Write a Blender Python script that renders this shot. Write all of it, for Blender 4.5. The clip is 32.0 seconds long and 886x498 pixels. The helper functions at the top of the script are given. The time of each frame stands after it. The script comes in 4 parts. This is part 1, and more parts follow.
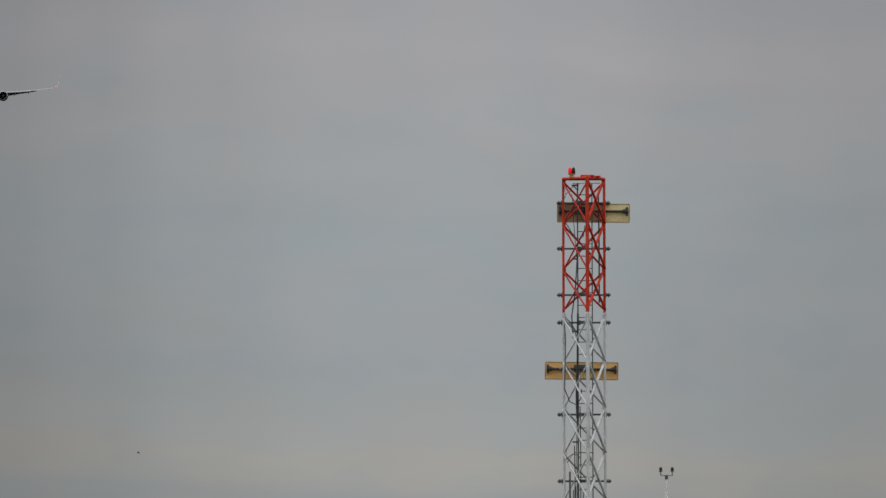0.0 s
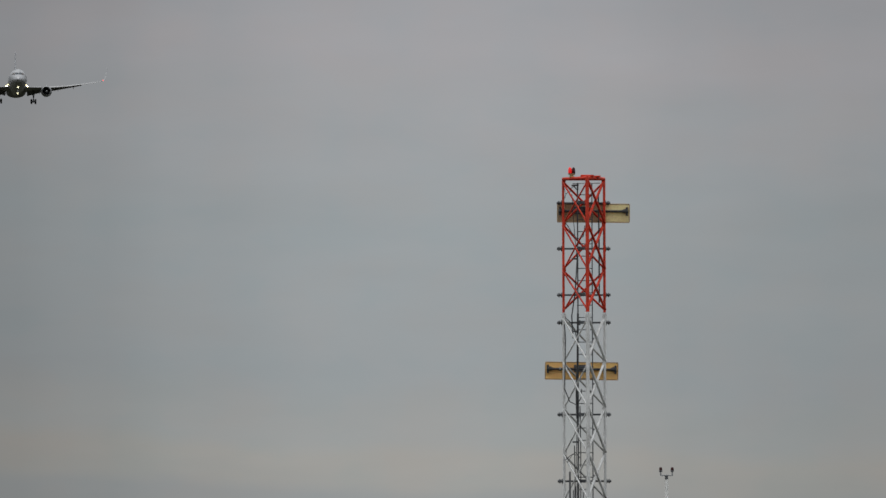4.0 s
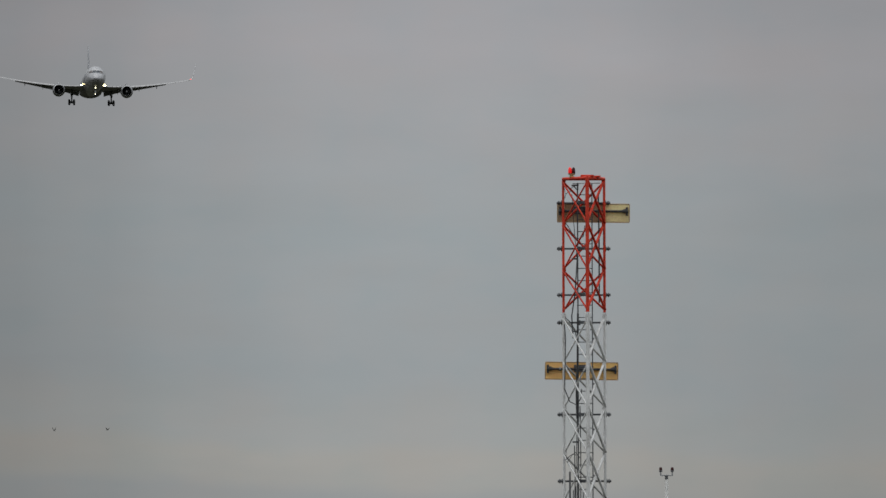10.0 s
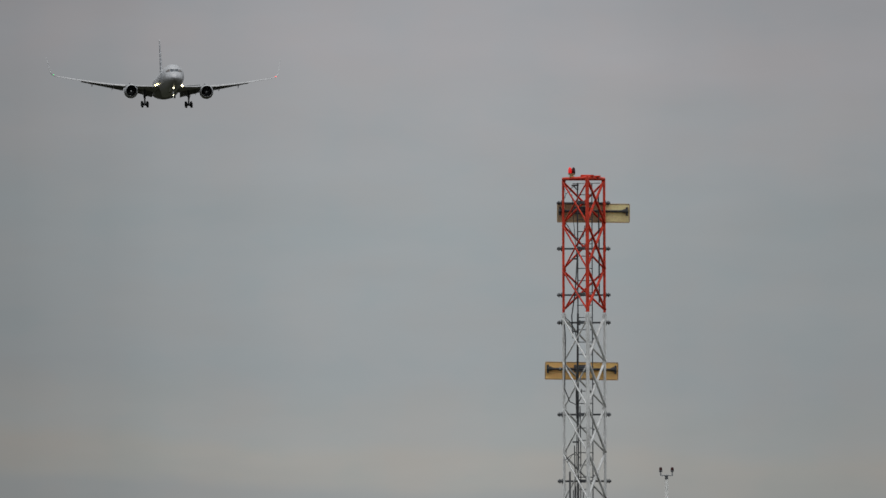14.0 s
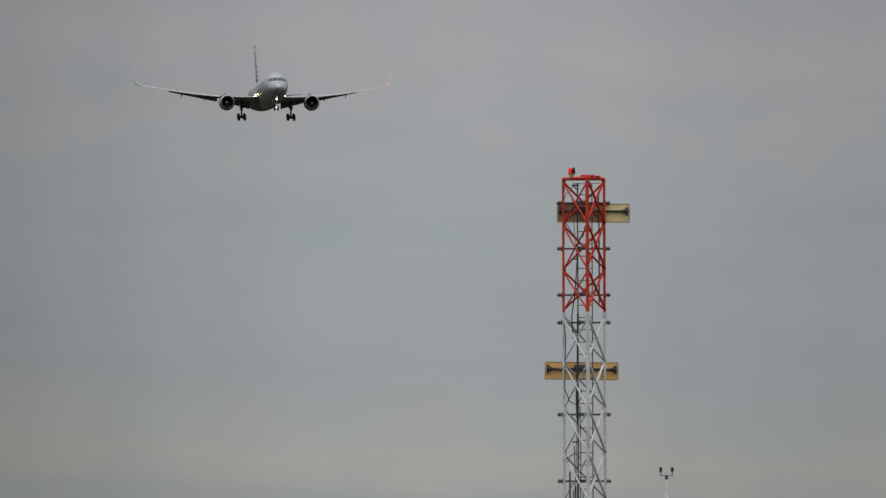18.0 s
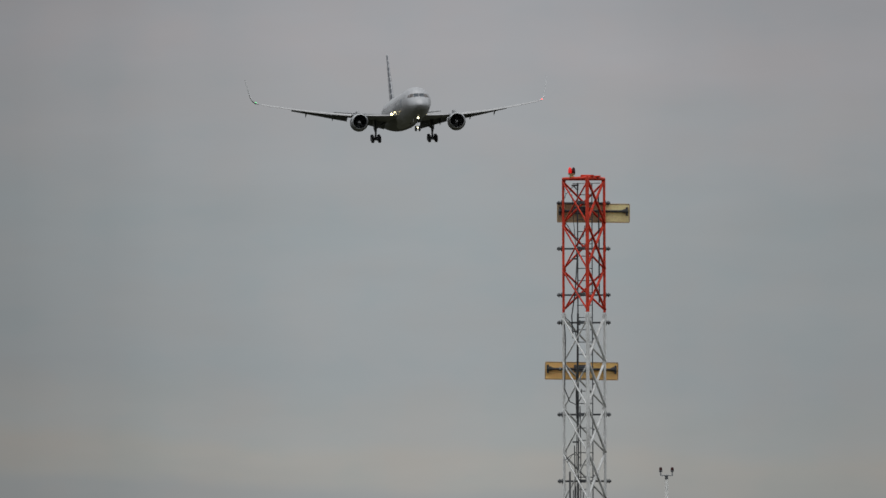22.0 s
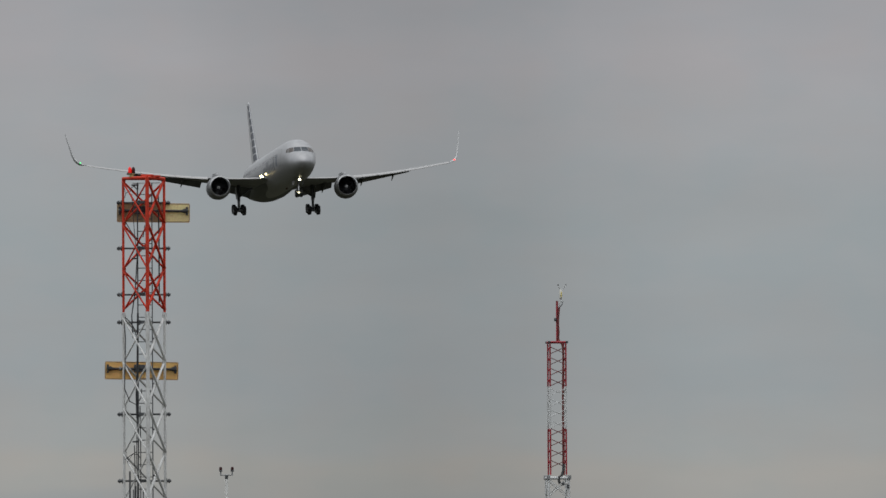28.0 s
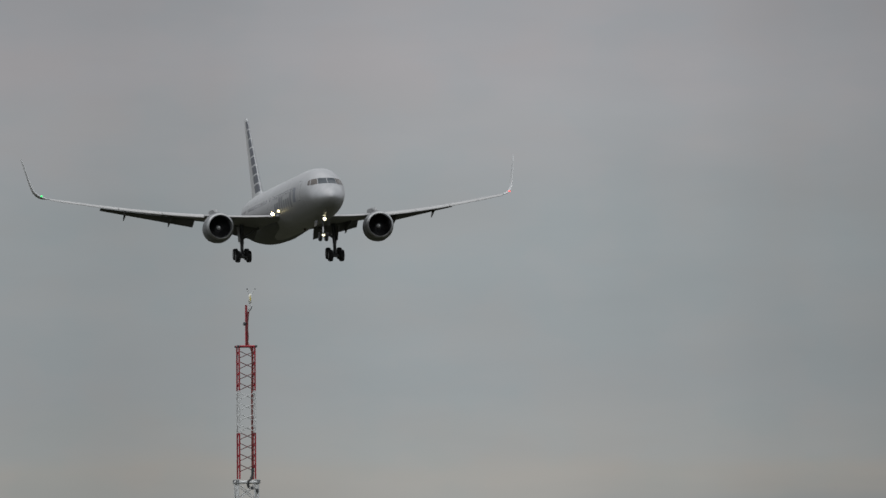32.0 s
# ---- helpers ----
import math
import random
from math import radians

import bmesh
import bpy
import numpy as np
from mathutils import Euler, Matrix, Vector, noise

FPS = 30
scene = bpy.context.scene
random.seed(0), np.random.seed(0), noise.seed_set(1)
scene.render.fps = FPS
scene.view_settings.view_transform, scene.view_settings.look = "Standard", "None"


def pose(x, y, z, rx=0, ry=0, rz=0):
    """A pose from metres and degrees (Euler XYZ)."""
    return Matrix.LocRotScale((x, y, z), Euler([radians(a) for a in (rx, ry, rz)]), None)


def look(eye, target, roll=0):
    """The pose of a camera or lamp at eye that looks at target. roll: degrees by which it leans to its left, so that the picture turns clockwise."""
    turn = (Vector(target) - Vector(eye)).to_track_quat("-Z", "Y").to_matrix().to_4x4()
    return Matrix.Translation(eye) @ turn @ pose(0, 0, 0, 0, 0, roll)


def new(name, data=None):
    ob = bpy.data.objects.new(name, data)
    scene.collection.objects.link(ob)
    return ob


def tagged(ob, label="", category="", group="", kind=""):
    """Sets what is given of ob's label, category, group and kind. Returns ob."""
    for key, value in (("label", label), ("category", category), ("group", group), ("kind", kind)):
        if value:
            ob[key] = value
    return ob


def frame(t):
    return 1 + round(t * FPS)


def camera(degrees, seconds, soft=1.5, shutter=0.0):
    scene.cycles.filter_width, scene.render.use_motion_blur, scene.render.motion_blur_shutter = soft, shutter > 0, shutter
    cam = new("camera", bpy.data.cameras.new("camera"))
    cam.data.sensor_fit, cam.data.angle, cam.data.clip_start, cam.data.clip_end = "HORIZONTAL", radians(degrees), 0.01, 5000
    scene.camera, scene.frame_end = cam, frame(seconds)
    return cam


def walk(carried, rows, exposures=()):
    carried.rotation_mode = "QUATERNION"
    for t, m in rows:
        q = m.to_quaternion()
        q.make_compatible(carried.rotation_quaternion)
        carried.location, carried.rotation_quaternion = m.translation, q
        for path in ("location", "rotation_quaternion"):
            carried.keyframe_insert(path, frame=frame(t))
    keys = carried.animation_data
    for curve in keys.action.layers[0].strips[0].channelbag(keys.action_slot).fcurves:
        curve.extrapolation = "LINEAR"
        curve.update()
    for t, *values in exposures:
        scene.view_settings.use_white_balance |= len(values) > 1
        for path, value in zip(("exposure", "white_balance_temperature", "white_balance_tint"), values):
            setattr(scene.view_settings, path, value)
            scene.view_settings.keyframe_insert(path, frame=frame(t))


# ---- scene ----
# A tripod camera with a very long lens looks up the approach to a runway. y is the first line of sight, x to the right.
EYE_Z = 3.2
cam = camera(4.856, 32.0, soft=1.5)
CAMERA_ROWS = [  # seconds, yaw, pitch, roll
    (0, 0.0000, 1.7317, 0.200),
    (21.5, 0.0000, 1.7317, 0.200),
    (22, 0.0000, 1.7317, 0.200),
    (22.5, -0.0152, 1.7362, 0.326),
    (23, -0.0386, 1.7124, 0.299),
    (23.5, -0.0985, 1.6994, 0.280),
    (24, -0.2745, 1.7115, 0.240),
    (24.5, -0.5075, 1.7150, 0.220),
    (25, -0.7462, 1.7326, 0.175),
    (25.5, -1.0026, 1.7346, 0.180),
    (27.5, -2.1551, 1.7212, 0.268),
    (28, -2.4114, 1.7199, 0.283),
    (28.5, -2.6527, 1.7212, 0.291),
    (29, -2.9428, 1.7319, 0.315),
    (29.5, -3.1682, 1.7194, 0.335),
    (30, -3.3789, 1.7243, 0.352),
    (30.5, -3.5507, 1.7225, 0.341),
    (31, -3.7499, 1.7308, 0.341),
    (31.5, -3.9017, 1.7243, 0.341),
    (32, -4.1152, 1.7335, 0.341),
]
walk(cam, [(t, pose(0, 0, EYE_Z, 90 + p, r, y)) for t, y, p, r in CAMERA_ROWS])

# ---- light: an overcast sky, brighter overhead, and a weak veiled sun ----
world = bpy.data.worlds.new("overcast")
scene.world = world
world.use_nodes = True
wn, wl = world.node_tree.nodes, world.node_tree.links
wn.clear()


def wnode(kind, **kw):
    n = wn.new(kind)
    for k, v in kw.items():
        if k == "op":
            n.operation = v
        elif k == "blend":
            n.blend_type = v
    return n


def ramp_of(node, stops, mode="EASE"):
    cr = node.color_ramp
    cr.interpolation = mode
    while len(cr.elements) > 1:
        cr.elements.remove(cr.elements[-1])
    for i, (p, c) in enumerate(stops):
        e = cr.elements[0] if i == 0 else cr.elements.new(p)
        e.position = p
        e.color = (*c, 1)


def mapped(inp, a, b, c=0.0, d=1.0):
    n = wn.new("ShaderNodeMapRange")
    n.clamp = True
    for s, v in zip(("From Min", "From Max", "To Min", "To Max"), (a, b, c, d)):
        n.inputs[s].default_value = v
    wl.new(inp, n.inputs["Value"])
    return n.outputs["Result"]


tc = wnode("ShaderNodeTexCoord")
sep = wnode("ShaderNodeSeparateXYZ")
wl.new(tc.outputs["Generated"], sep.inputs[0])


def cloud_noise(scale_xy, scale_z, detail, rough, seed):
    mp = wn.new("ShaderNodeMapping")
    mp.inputs["Scale"].default_value = (scale_xy, scale_xy, scale_z)
    mp.inputs["Location"].default_value = (seed, seed * 0.7, seed * 1.3)
    wl.new(tc.outputs["Generated"], mp.inputs["Vector"])
    nz = wn.new("ShaderNodeTexNoise")
    nz.inputs["Scale"].default_value = 1.0
    nz.inputs["Detail"].default_value = detail
    nz.inputs["Roughness"].default_value = rough
    wl.new(mp.outputs[0], nz.inputs["Vector"])
    return nz.outputs["Fac"]


broad = cloud_noise(26, 60, 4, 0.5, 3.1)
streak = cloud_noise(40, 190, 5, 0.55, 8.4)
# bands of the cloud deck near the horizon, gently bent by the broad noise
bend = wnode("ShaderNodeMath", op="MULTIPLY_ADD")
wl.new(broad, bend.inputs[0])
bend.inputs[1].default_value = 0.008
tilt = wnode("ShaderNodeMath", op="ADD")
wl.new(sep.outputs["Z"], tilt.inputs[0])
wl.new(mapped(sep.outputs["X"], -0.05, 0.03, -0.0022, 0.0012), tilt.inputs[1])
wl.new(tilt.outputs[0], bend.inputs[2])
low = wnode("ShaderNodeValToRGB")
wl.new(mapped(bend.outputs[0], 0.0104, 0.0581), low.inputs[0])
ramp_of(low, [(0.0, (0.296, 0.309, 0.312)), (0.045, (0.330, 0.331, 0.318)), (0.085, (0.342, 0.338, 0.322)), (0.135, (0.325, 0.336, 0.335)), (0.26, (0.306, 0.328, 0.340)),
              (0.55, (0.312, 0.337, 0.351)), (0.77, (0.344, 0.351, 0.365)), (0.887, (0.357, 0.354, 0.370)), (1.0, (0.332, 0.335, 0.353))])
dome = wnode("ShaderNodeValToRGB")
wl.new(sep.outputs["Z"], dome.inputs[0])
ramp_of(dome, [(0.0, (0.318, 0.325, 0.330)), (0.06, (0.322, 0.327, 0.336)), (0.17, (0.50, 0.52, 0.54)), (0.34, (0.70, 0.73, 0.76)), (0.50, (0.82, 0.855, 0.89)), (0.72, (0.90, 0.94, 0.98)), (1.0, (0.95, 0.99, 1.03))], "LINEAR")
join = wnode("ShaderNodeMix")
join.data_type = "RGBA"
wl.new(mapped(sep.outputs["Z"], 0.055, 0.10), join.inputs["Factor"])
wl.new(low.outputs[0], join.inputs[6])
wl.new(dome.outputs[0], join.inputs[7])
# streaks, and lens vignetting put into the sky colour at the view's sides
shade = wnode("ShaderNodeMath", op="MULTIPLY")
wl.new(mapped(streak, 0.3, 0.7, 0.980, 1.020), shade.inputs[0])
wl.new(mapped(broad, 0.3, 0.7, 0.97, 1.03), shade.inputs[1])
darkened = wnode("ShaderNodeMath", op="MULTIPLY")
wl.new(shade.outputs[0], darkened.inputs[0])
vignette = wnode("ShaderNodeValToRGB")
wl.new(mapped(sep.outputs["X"], -0.3, 0.4), vignette.inputs[0])
ramp_of(vignette, [((x + 0.3) / 0.7, (v, v, v)) for x, v in ((-0.3, 0.97), (-0.12, 0.84), (-0.050, 0.69), (-0.0424, 0.71), (-0.034, 0.79), (-0.0238, 0.91), (-0.0106, 1.0), (0.003, 1.025), (0.0150, 0.995),
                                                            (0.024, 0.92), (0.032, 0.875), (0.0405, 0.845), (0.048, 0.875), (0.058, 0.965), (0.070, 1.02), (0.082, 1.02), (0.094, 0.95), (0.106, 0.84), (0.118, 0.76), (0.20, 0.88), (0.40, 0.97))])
# the painted vignetting is kept low over the approach only
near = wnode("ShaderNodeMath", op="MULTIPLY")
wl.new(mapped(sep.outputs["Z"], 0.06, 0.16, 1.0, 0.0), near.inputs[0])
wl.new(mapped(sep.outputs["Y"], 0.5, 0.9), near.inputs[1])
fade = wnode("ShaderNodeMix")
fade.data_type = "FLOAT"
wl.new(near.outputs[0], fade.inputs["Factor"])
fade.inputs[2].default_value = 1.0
wl.new(vignette.outputs[0], fade.inputs[3])
wl.new(fade.outputs[0], darkened.inputs[1])
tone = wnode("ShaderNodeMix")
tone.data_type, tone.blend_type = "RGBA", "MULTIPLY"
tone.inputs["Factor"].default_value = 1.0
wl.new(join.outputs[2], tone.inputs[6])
wl.new(darkened.outputs[0], tone.inputs[7])
# thinner and thicker cloud: patches that lean to warm and to cool grey
patchy = cloud_noise(110, 170, 3, 0.5, 5.7)
hue = wnode("ShaderNodeValToRGB")
wl.new(mapped(patchy, 0.36, 0.64), hue.inputs[0])
ramp_of(hue, [(0.0, (0.975, 0.995, 1.0)), (0.5, (1.0, 1.0, 1.0)), (1.0, (1.015, 0.998, 0.99))])
tint = wnode("ShaderNodeMix")
tint.data_type, tint.blend_type = "RGBA", "MULTIPLY"
tint.inputs["Factor"].default_value = 1.0
wl.new(tone.outputs[2], tint.inputs[6])
wl.new(hue.outputs[0], tint.inputs[7])
sky = wnode("ShaderNodeTexSky")
sky.sky_type, sky.sun_disc = "NISHITA", False
SUN_UP, SUN_ROUND = radians(76), radians(220)
sky.sun_elevation, sky.sun_rotation = SUN_UP, SUN_ROUND
bg_sky, bg_cloud, total, out = (wnode(k) for k in ("ShaderNodeBackground", "ShaderNodeBackground", "ShaderNodeMixShader", "ShaderNodeOutputWorld"))
wl.new(sky.outputs[0], bg_sky.inputs[0])
bg_sky.inputs[1].default_value = 0.06
wl.new(tint.outputs[2], bg_cloud.inputs[0])
bg_cloud.inputs[1].default_value = 1.0
total.inputs[0].default_value = 0.97
wl.new(bg_sky.outputs[0], total.inputs[1])
wl.new(bg_cloud.outputs[0], total.inputs[2])
wl.new(total.outputs[0], out.inputs[0])

sun = new("sun", bpy.data.lights.new("sun", "SUN"))
sun.data.energy, sun.data.angle, sun.data.color = 0.80, radians(85), (1.0, 0.97, 0.93)
sun.matrix_world = look((0, 0, 60), (0.155 * 60, 0.186 * 60, 60 - 0.97 * 60))


# ---- materials ----
def material(name, color, rough=0.5, metal=0.0, var=0.12, scale=3.0, fine=40.0, bump=0.0, dirt=None, glow=None, power=0.0, spec=0.5, rv=0.09):
    """A painted, metal or fibre surface, with uneven tone at two scales, an optional dirt colour and fine relief."""
    m = bpy.data.materials.new(name)
    m.use_nodes = True
    n, l = m.node_tree.nodes, m.node_tree.links
    b = n["Principled BSDF"]
    b.inputs["Roughness"].default_value = rough
    b.inputs["Metallic"].default_value = metal
    b.inputs["Specular IOR Level"].default_value = spec
    if glow:
        b.inputs["Emission Color"].default_value = (*glow, 1)
        b.inputs["Emission Strength"].default_value = power
    co = n.new("ShaderNodeTexCoord")
    big, small = n.new("ShaderNodeTexNoise"), n.new("ShaderNodeTexNoise")
    for t, s, d in ((big, scale, 3), (small, fine, 4)):
        t.inputs["Scale"].default_value, t.inputs["Detail"].default_value = s, d
        l.new(co.outputs["Object"], t.inputs["Vector"])
    add = n.new("ShaderNodeMath")
    add.operation = "ADD"
    l.new(big.outputs["Fac"], add.inputs[0])
    l.new(small.outputs["Fac"], add.inputs[1])
    rp = n.new("ShaderNodeValToRGB")
    lo = tuple(max(0, c * (1 - var)) for c in color)
    hi = tuple(min(1, c * (1 + var)) for c in color)
    ramp_of(rp, [(0.36, dirt or lo), (0.46, lo), (0.62, hi)])
    half = n.new("ShaderNodeMath")
    half.operation, half.inputs[1].default_value = "MULTIPLY", 0.5
    l.new(add.outputs[0], half.inputs[0])
    l.new(half.outputs[0], rp.inputs[0])
    l.new(rp.outputs[0], b.inputs["Base Color"])
    rr = n.new("ShaderNodeMapRange")
    rr.inputs["To Min"].default_value, rr.inputs["To Max"].default_value = max(0.02, rough - rv), min(1, rough + rv)
    l.new(small.outputs["Fac"], rr.inputs["Value"])
    l.new(rr.outputs[0], b.inputs["Roughness"])
    if bump:
        bp = n.new("ShaderNodeBump")
        bp.inputs["Strength"].default_value, bp.inputs["Distance"].default_value = bump, 0.01
        l.new(small.outputs["Fac"], bp.inputs["Height"])
        l.new(bp.outputs[0], b.inputs["Normal"])
    return m


SILVER = material("silver_grey_aircraft_paint", (0.385, 0.386, 0.395), 0.40, 0.58, 0.05, 0.25, 1.6, spec=0.15, rv=0.03)
# underside shade and dark ground reflection put into the fairing's colour
BELLY = material("belly_paint_with_shade", (0.13, 0.132, 0.136), 0.5, 0.15, 0.08, 0.4, 3.0, rv=0.03)
SLAT = material("pale_slat_paint", (0.38, 0.375, 0.372), 0.45, 0.05, 0.05, 0.5, 5.0, rv=0.03)
WINGLET = material("pale_winglet_paint", (0.52, 0.525, 0.53), 0.4, 0.0, 0.04, 0.5, 5.0, rv=0.03)
WING_GREY = material("grey_wing_paint", (0.27, 0.273, 0.278), 0.55, 0.1, 0.08, 0.6, 8.0, spec=0.25)
# wing grey darkened for the shade under flaps, ailerons and fairings
WING_UNDER = material("flap_grey_shaded", (0.11, 0.112, 0.116), 0.6, 0.0, 0.1, 0.6, 8.0)
NACELLE = material("nacelle_grey_paint", (0.165, 0.168, 0.175), 0.45, 0.30, 0.06, 0.5, 4.0, rv=0.03)
BARE = material("polished_bare_metal", (0.36, 0.365, 0.37), 0.42, 0.9, 0.06, 1.0, 12.0)
SEAM = material("dark_seam", (0.16, 0.165, 0.17), 0.6)
TITLE = material("slate_grey_lettering", (0.16, 0.166, 0.178), 0.5, 0.1, 0.06)
EMBLEM = material("muted_emblem_paint", (0.15, 0.163, 0.19), 0.45, 0.1, 0.06)
BLUE = material("tail_blue_paint", (0.078, 0.085, 0.108), 0.42, 0.1, 0.12, 0.8)
PALE_TAIL = material("tail_pale_stripe_paint", (0.50, 0.495, 0.50), 0.35, 0.1, 0.1, 0.8)
WHITE_TAIL = material("tail_white_paint", (0.52, 0.525, 0.535), 0.35, 0.1, 0.05, 0.8)
GLASS_DARK = material("cockpit_glass", (0.035, 0.045, 0.056), 0.22, 0, 0.2, 1.0, spec=0.25)
# side glass: its warm sky reflection is put into the base colour
GLASS_SIDE = material("cockpit_side_glass_reflecting", (0.105, 0.09, 0.083), 0.25, 0, 0.2, 1.0, spec=0.25)
CABIN_GLASS = material("cabin_window", (0.06, 0.065, 0.075), 0.12)
FAN = material("fan_blade_titanium", (0.055, 0.057, 0.06), 0.45, 0.6, 0.2)
DUCT = material("inlet_duct_lining", (0.05, 0.052, 0.055), 0.6, 0.1, 0.15)
SPIN = material("spinner_grey", (0.74, 0.74, 0.74), 0.4)
TYRE = material("tyre_rubber", (0.018, 0.018, 0.019), 0.85, 0, 0.25, 4.0)
RIM = material("wheel_rim", (0.10, 0.10, 0.105), 0.45, 0.4)
GEAR = material("gear_strut_paint", (0.10, 0.103, 0.107), 0.45, 0.2, 0.2, 4.0)
CHROME = material("oleo_chrome", (0.7, 0.7, 0.7), 0.15, 0.95)
LANDING = material("landing_light_glow", (0.9, 0.9, 0.85), 0.3, glow=(1.0, 0.80, 0.38), power=22)
TURNOFF = material("turnoff_light_glow", (0.9, 0.9, 0.85), 0.3, glow=(1.0, 0.86, 0.46), power=4)
TAXI = material("gear_light_glow", (0.9, 0.9, 0.85), 0.3, glow=(1.0, 0.93, 0.60), power=5)
NAV_RED = material("port_light_glow", (0.8, 0.1, 0.1), 0.3, glow=(1.0, 0.06, 0.05), power=2.5)
NAV_GREEN = material("starboard_light_glow", (0.1, 0.7, 0.3), 0.3, glow=(0.03, 0.75, 0.16), power=1.5)

ORANGE = material("aviation_orange_paint", (0.62, 0.050, 0.023), 0.65, 0, 0.18, 2.5, 30, 0.05, dirt=(0.36, 0.035, 0.018), spec=0.25)
WHITE = material("weathered_white_paint", (0.66, 0.66, 0.65), 0.55, 0, 0.1, 2.5, 30, 0.05, dirt=(0.42, 0.41, 0.39))
GALV = material("galvanised_steel", (0.30, 0.31, 0.32), 0.5, 0.5, 0.18, 5.0, 60)
POLE_PALE = material("pale_painted_pole", (0.84, 0.835, 0.81), 0.5, 0.0, 0.1, 3.0, 30)
PALE = material("pale_zinc_paint", (0.36, 0.355, 0.34), 0.5, 0.1, 0.1, 3.0, 30)
DARK_STEEL = material("dark_weathered_steel", (0.10, 0.104, 0.11), 0.55, 0.5, 0.25, 5.0, 60)
CABLE = material("black_cable_jacket", (0.03, 0.031, 0.033), 0.6, 0, 0.2)


def see_through(m, color, share):
    """Lets part of the light through a thin fibreglass skin."""
    n, l = m.node_tree.nodes, m.node_tree.links
    tl, mx = n.new("ShaderNodeBsdfTranslucent"), n.new("ShaderNodeMixShader")
    tl.inputs["Color"].default_value = (*color, 1)
    mx.inputs[0].default_value = share
    l.new(n["Principled BSDF"].outputs[0], mx.inputs[1])
    l.new(tl.outputs[0], mx.inputs[2])
    l.new(mx.outputs[0], n["Material Output"].inputs["Surface"])
    return m


FIBRE_TAN = see_through(material("yellowed_fibreglass", (0.97, 0.82, 0.44), 0.5, 0, 0.10, 2.2, 22, 0.03, dirt=(0.80, 0.66, 0.36)), (0.95, 0.80, 0.50), 0.2)
FIBRE_BROWN = see_through(material("brown_fibreglass", (0.46, 0.33, 0.20), 0.55, 0, 0.14, 2.2, 22, 0.03, dirt=(0.30, 0.20, 0.11)), (0.75, 0.50, 0.28), 0.2)
FIBRE_AMBER = see_through(material("amber_fibreglass", (1.0, 0.60, 0.21), 0.5, 0, 0.10, 2.2, 22, 0.03, dirt=(0.96, 0.50, 0.18)), (1.0, 0.66, 0.22), 0.1)
RIMSTRIP = material("panel_edge_strip", (0.50, 0.34, 0.19), 0.55, 0, 0.15, 6)
BRASS = material("bronze_lamp_base", (0.36, 0.27, 0.11), 0.45, 0.4, 0.2, 8)
LENS_LIT = material("lit_red_lens", (0.45, 0.01, 0.008), 0.3, glow=(1.0, 0.008, 0.004), power=0.45)
LENS_OFF = material("unlit_red_lens", (0.045, 0.008, 0.008), 0.3, 0, 0.2, 8, spec=0.25)
MAST_RED = material("mast_red_paint", (0.36, 0.020, 0.034), 0.5, 0, 0.15, 3.0, 30, dirt=(0.24, 0.03, 0.035))
MAST_WHITE = material("mast_white_paint", (0.64, 0.65, 0.65), 0.6, 0, 0.1, 3.0, 30, dirt=(0.58, 0.58, 0.57), spec=0.3)
MAROON = material("faded_maroon_sheath", (0.15, 0.028, 0.030), 0.6, 0, 0.2, 4.0, 30)
RUST = material("rusty_red_conduit_paint", (0.22, 0.045, 0.035), 0.6, 0, 0.25, 4.0, 30, dirt=(0.12, 0.05, 0.035))
YELLOW = material("yellow_label", (0.75, 0.62, 0.16), 0.5)
SENSOR = material("sensor_white_plastic", (0.72, 0.70, 0.62), 0.4)
FEATHER = material("dark_feathers", (0.075, 0.072, 0.068), 0.8)
GRASS = material("mown_airfield_grass", (0.042, 0.043, 0.030), 0.9, 0, 0.3, 0.02, 0.6, 0.3, dirt=(0.056, 0.050, 0.035), spec=0.0)


# ---- mesh helpers ----
def mesh_of(name, bm, mat, smooth=False, flip=True):
    if flip:
        bmesh.ops.recalc_face_normals(bm, faces=bm.faces)
    for f in bm.faces:
        f.smooth = smooth
    if smooth:
        # keep cut ends and trailing edges crisp
        for e in bm.edges:
            if len(e.link_faces) == 2 and e.calc_face_angle(0.0) > 1.15:
                e.smooth = False
    me = bpy.data.meshes.new(name)
    bm.to_mesh(me)
    bm.free()
    me.materials.append(mat)
    return me


def part(name, bm, mat, parent, label="", smooth=False):
    ob = new(name, bm if isinstance(bm, bpy.types.Mesh) else mesh_of(name, bm, mat, smooth))
    ob.parent = parent
    if label:
        ob["label"] = label
    return ob


def thing(name, m, label, category, group="", kind=""):
    ob = new(name)
    ob.empty_display_size = 0.3
    ob.matrix_world = m
    return tagged(ob, label, category, group, kind)


def frame_axes(d):
    d = Vector(d).normalized()
    u = d.cross(Vector((0, 0, 1)))
    if u.length < 1e-3:
        u = d.cross(Vector((0, 1, 0)))
    u.normalize()
    return u, d.cross(u).normalized()


def loft(bm, rings, closed=True, caps=True):
    """Faces between rings of equal count."""
    vs = [[bm.verts.new(p) for p in r] for r in rings]
    n = len(rings[0])
    for a, b in zip(vs, vs[1:]):
        for i in range(n if closed else n - 1):
            bm.faces.new((a[i], a[(i + 1) % n], b[(i + 1) % n], b[i]))
    if caps and closed:
        bm.faces.new(vs[0][::-1])
        bm.faces.new(vs[-1])
    return vs


def rod(bm, a, b, r0, r1=None, n=8):
    a, b = Vector(a), Vector(b)
    u, v = frame_axes(b - a)
    ring = lambda c, r: [c + (u * math.cos(k) + v * math.sin(k)) * r for k in (2 * math.pi * i / n for i in range(n))]
    loft(bm, [ring(a, r0), ring(b, r0 if r1 is None else r1)])


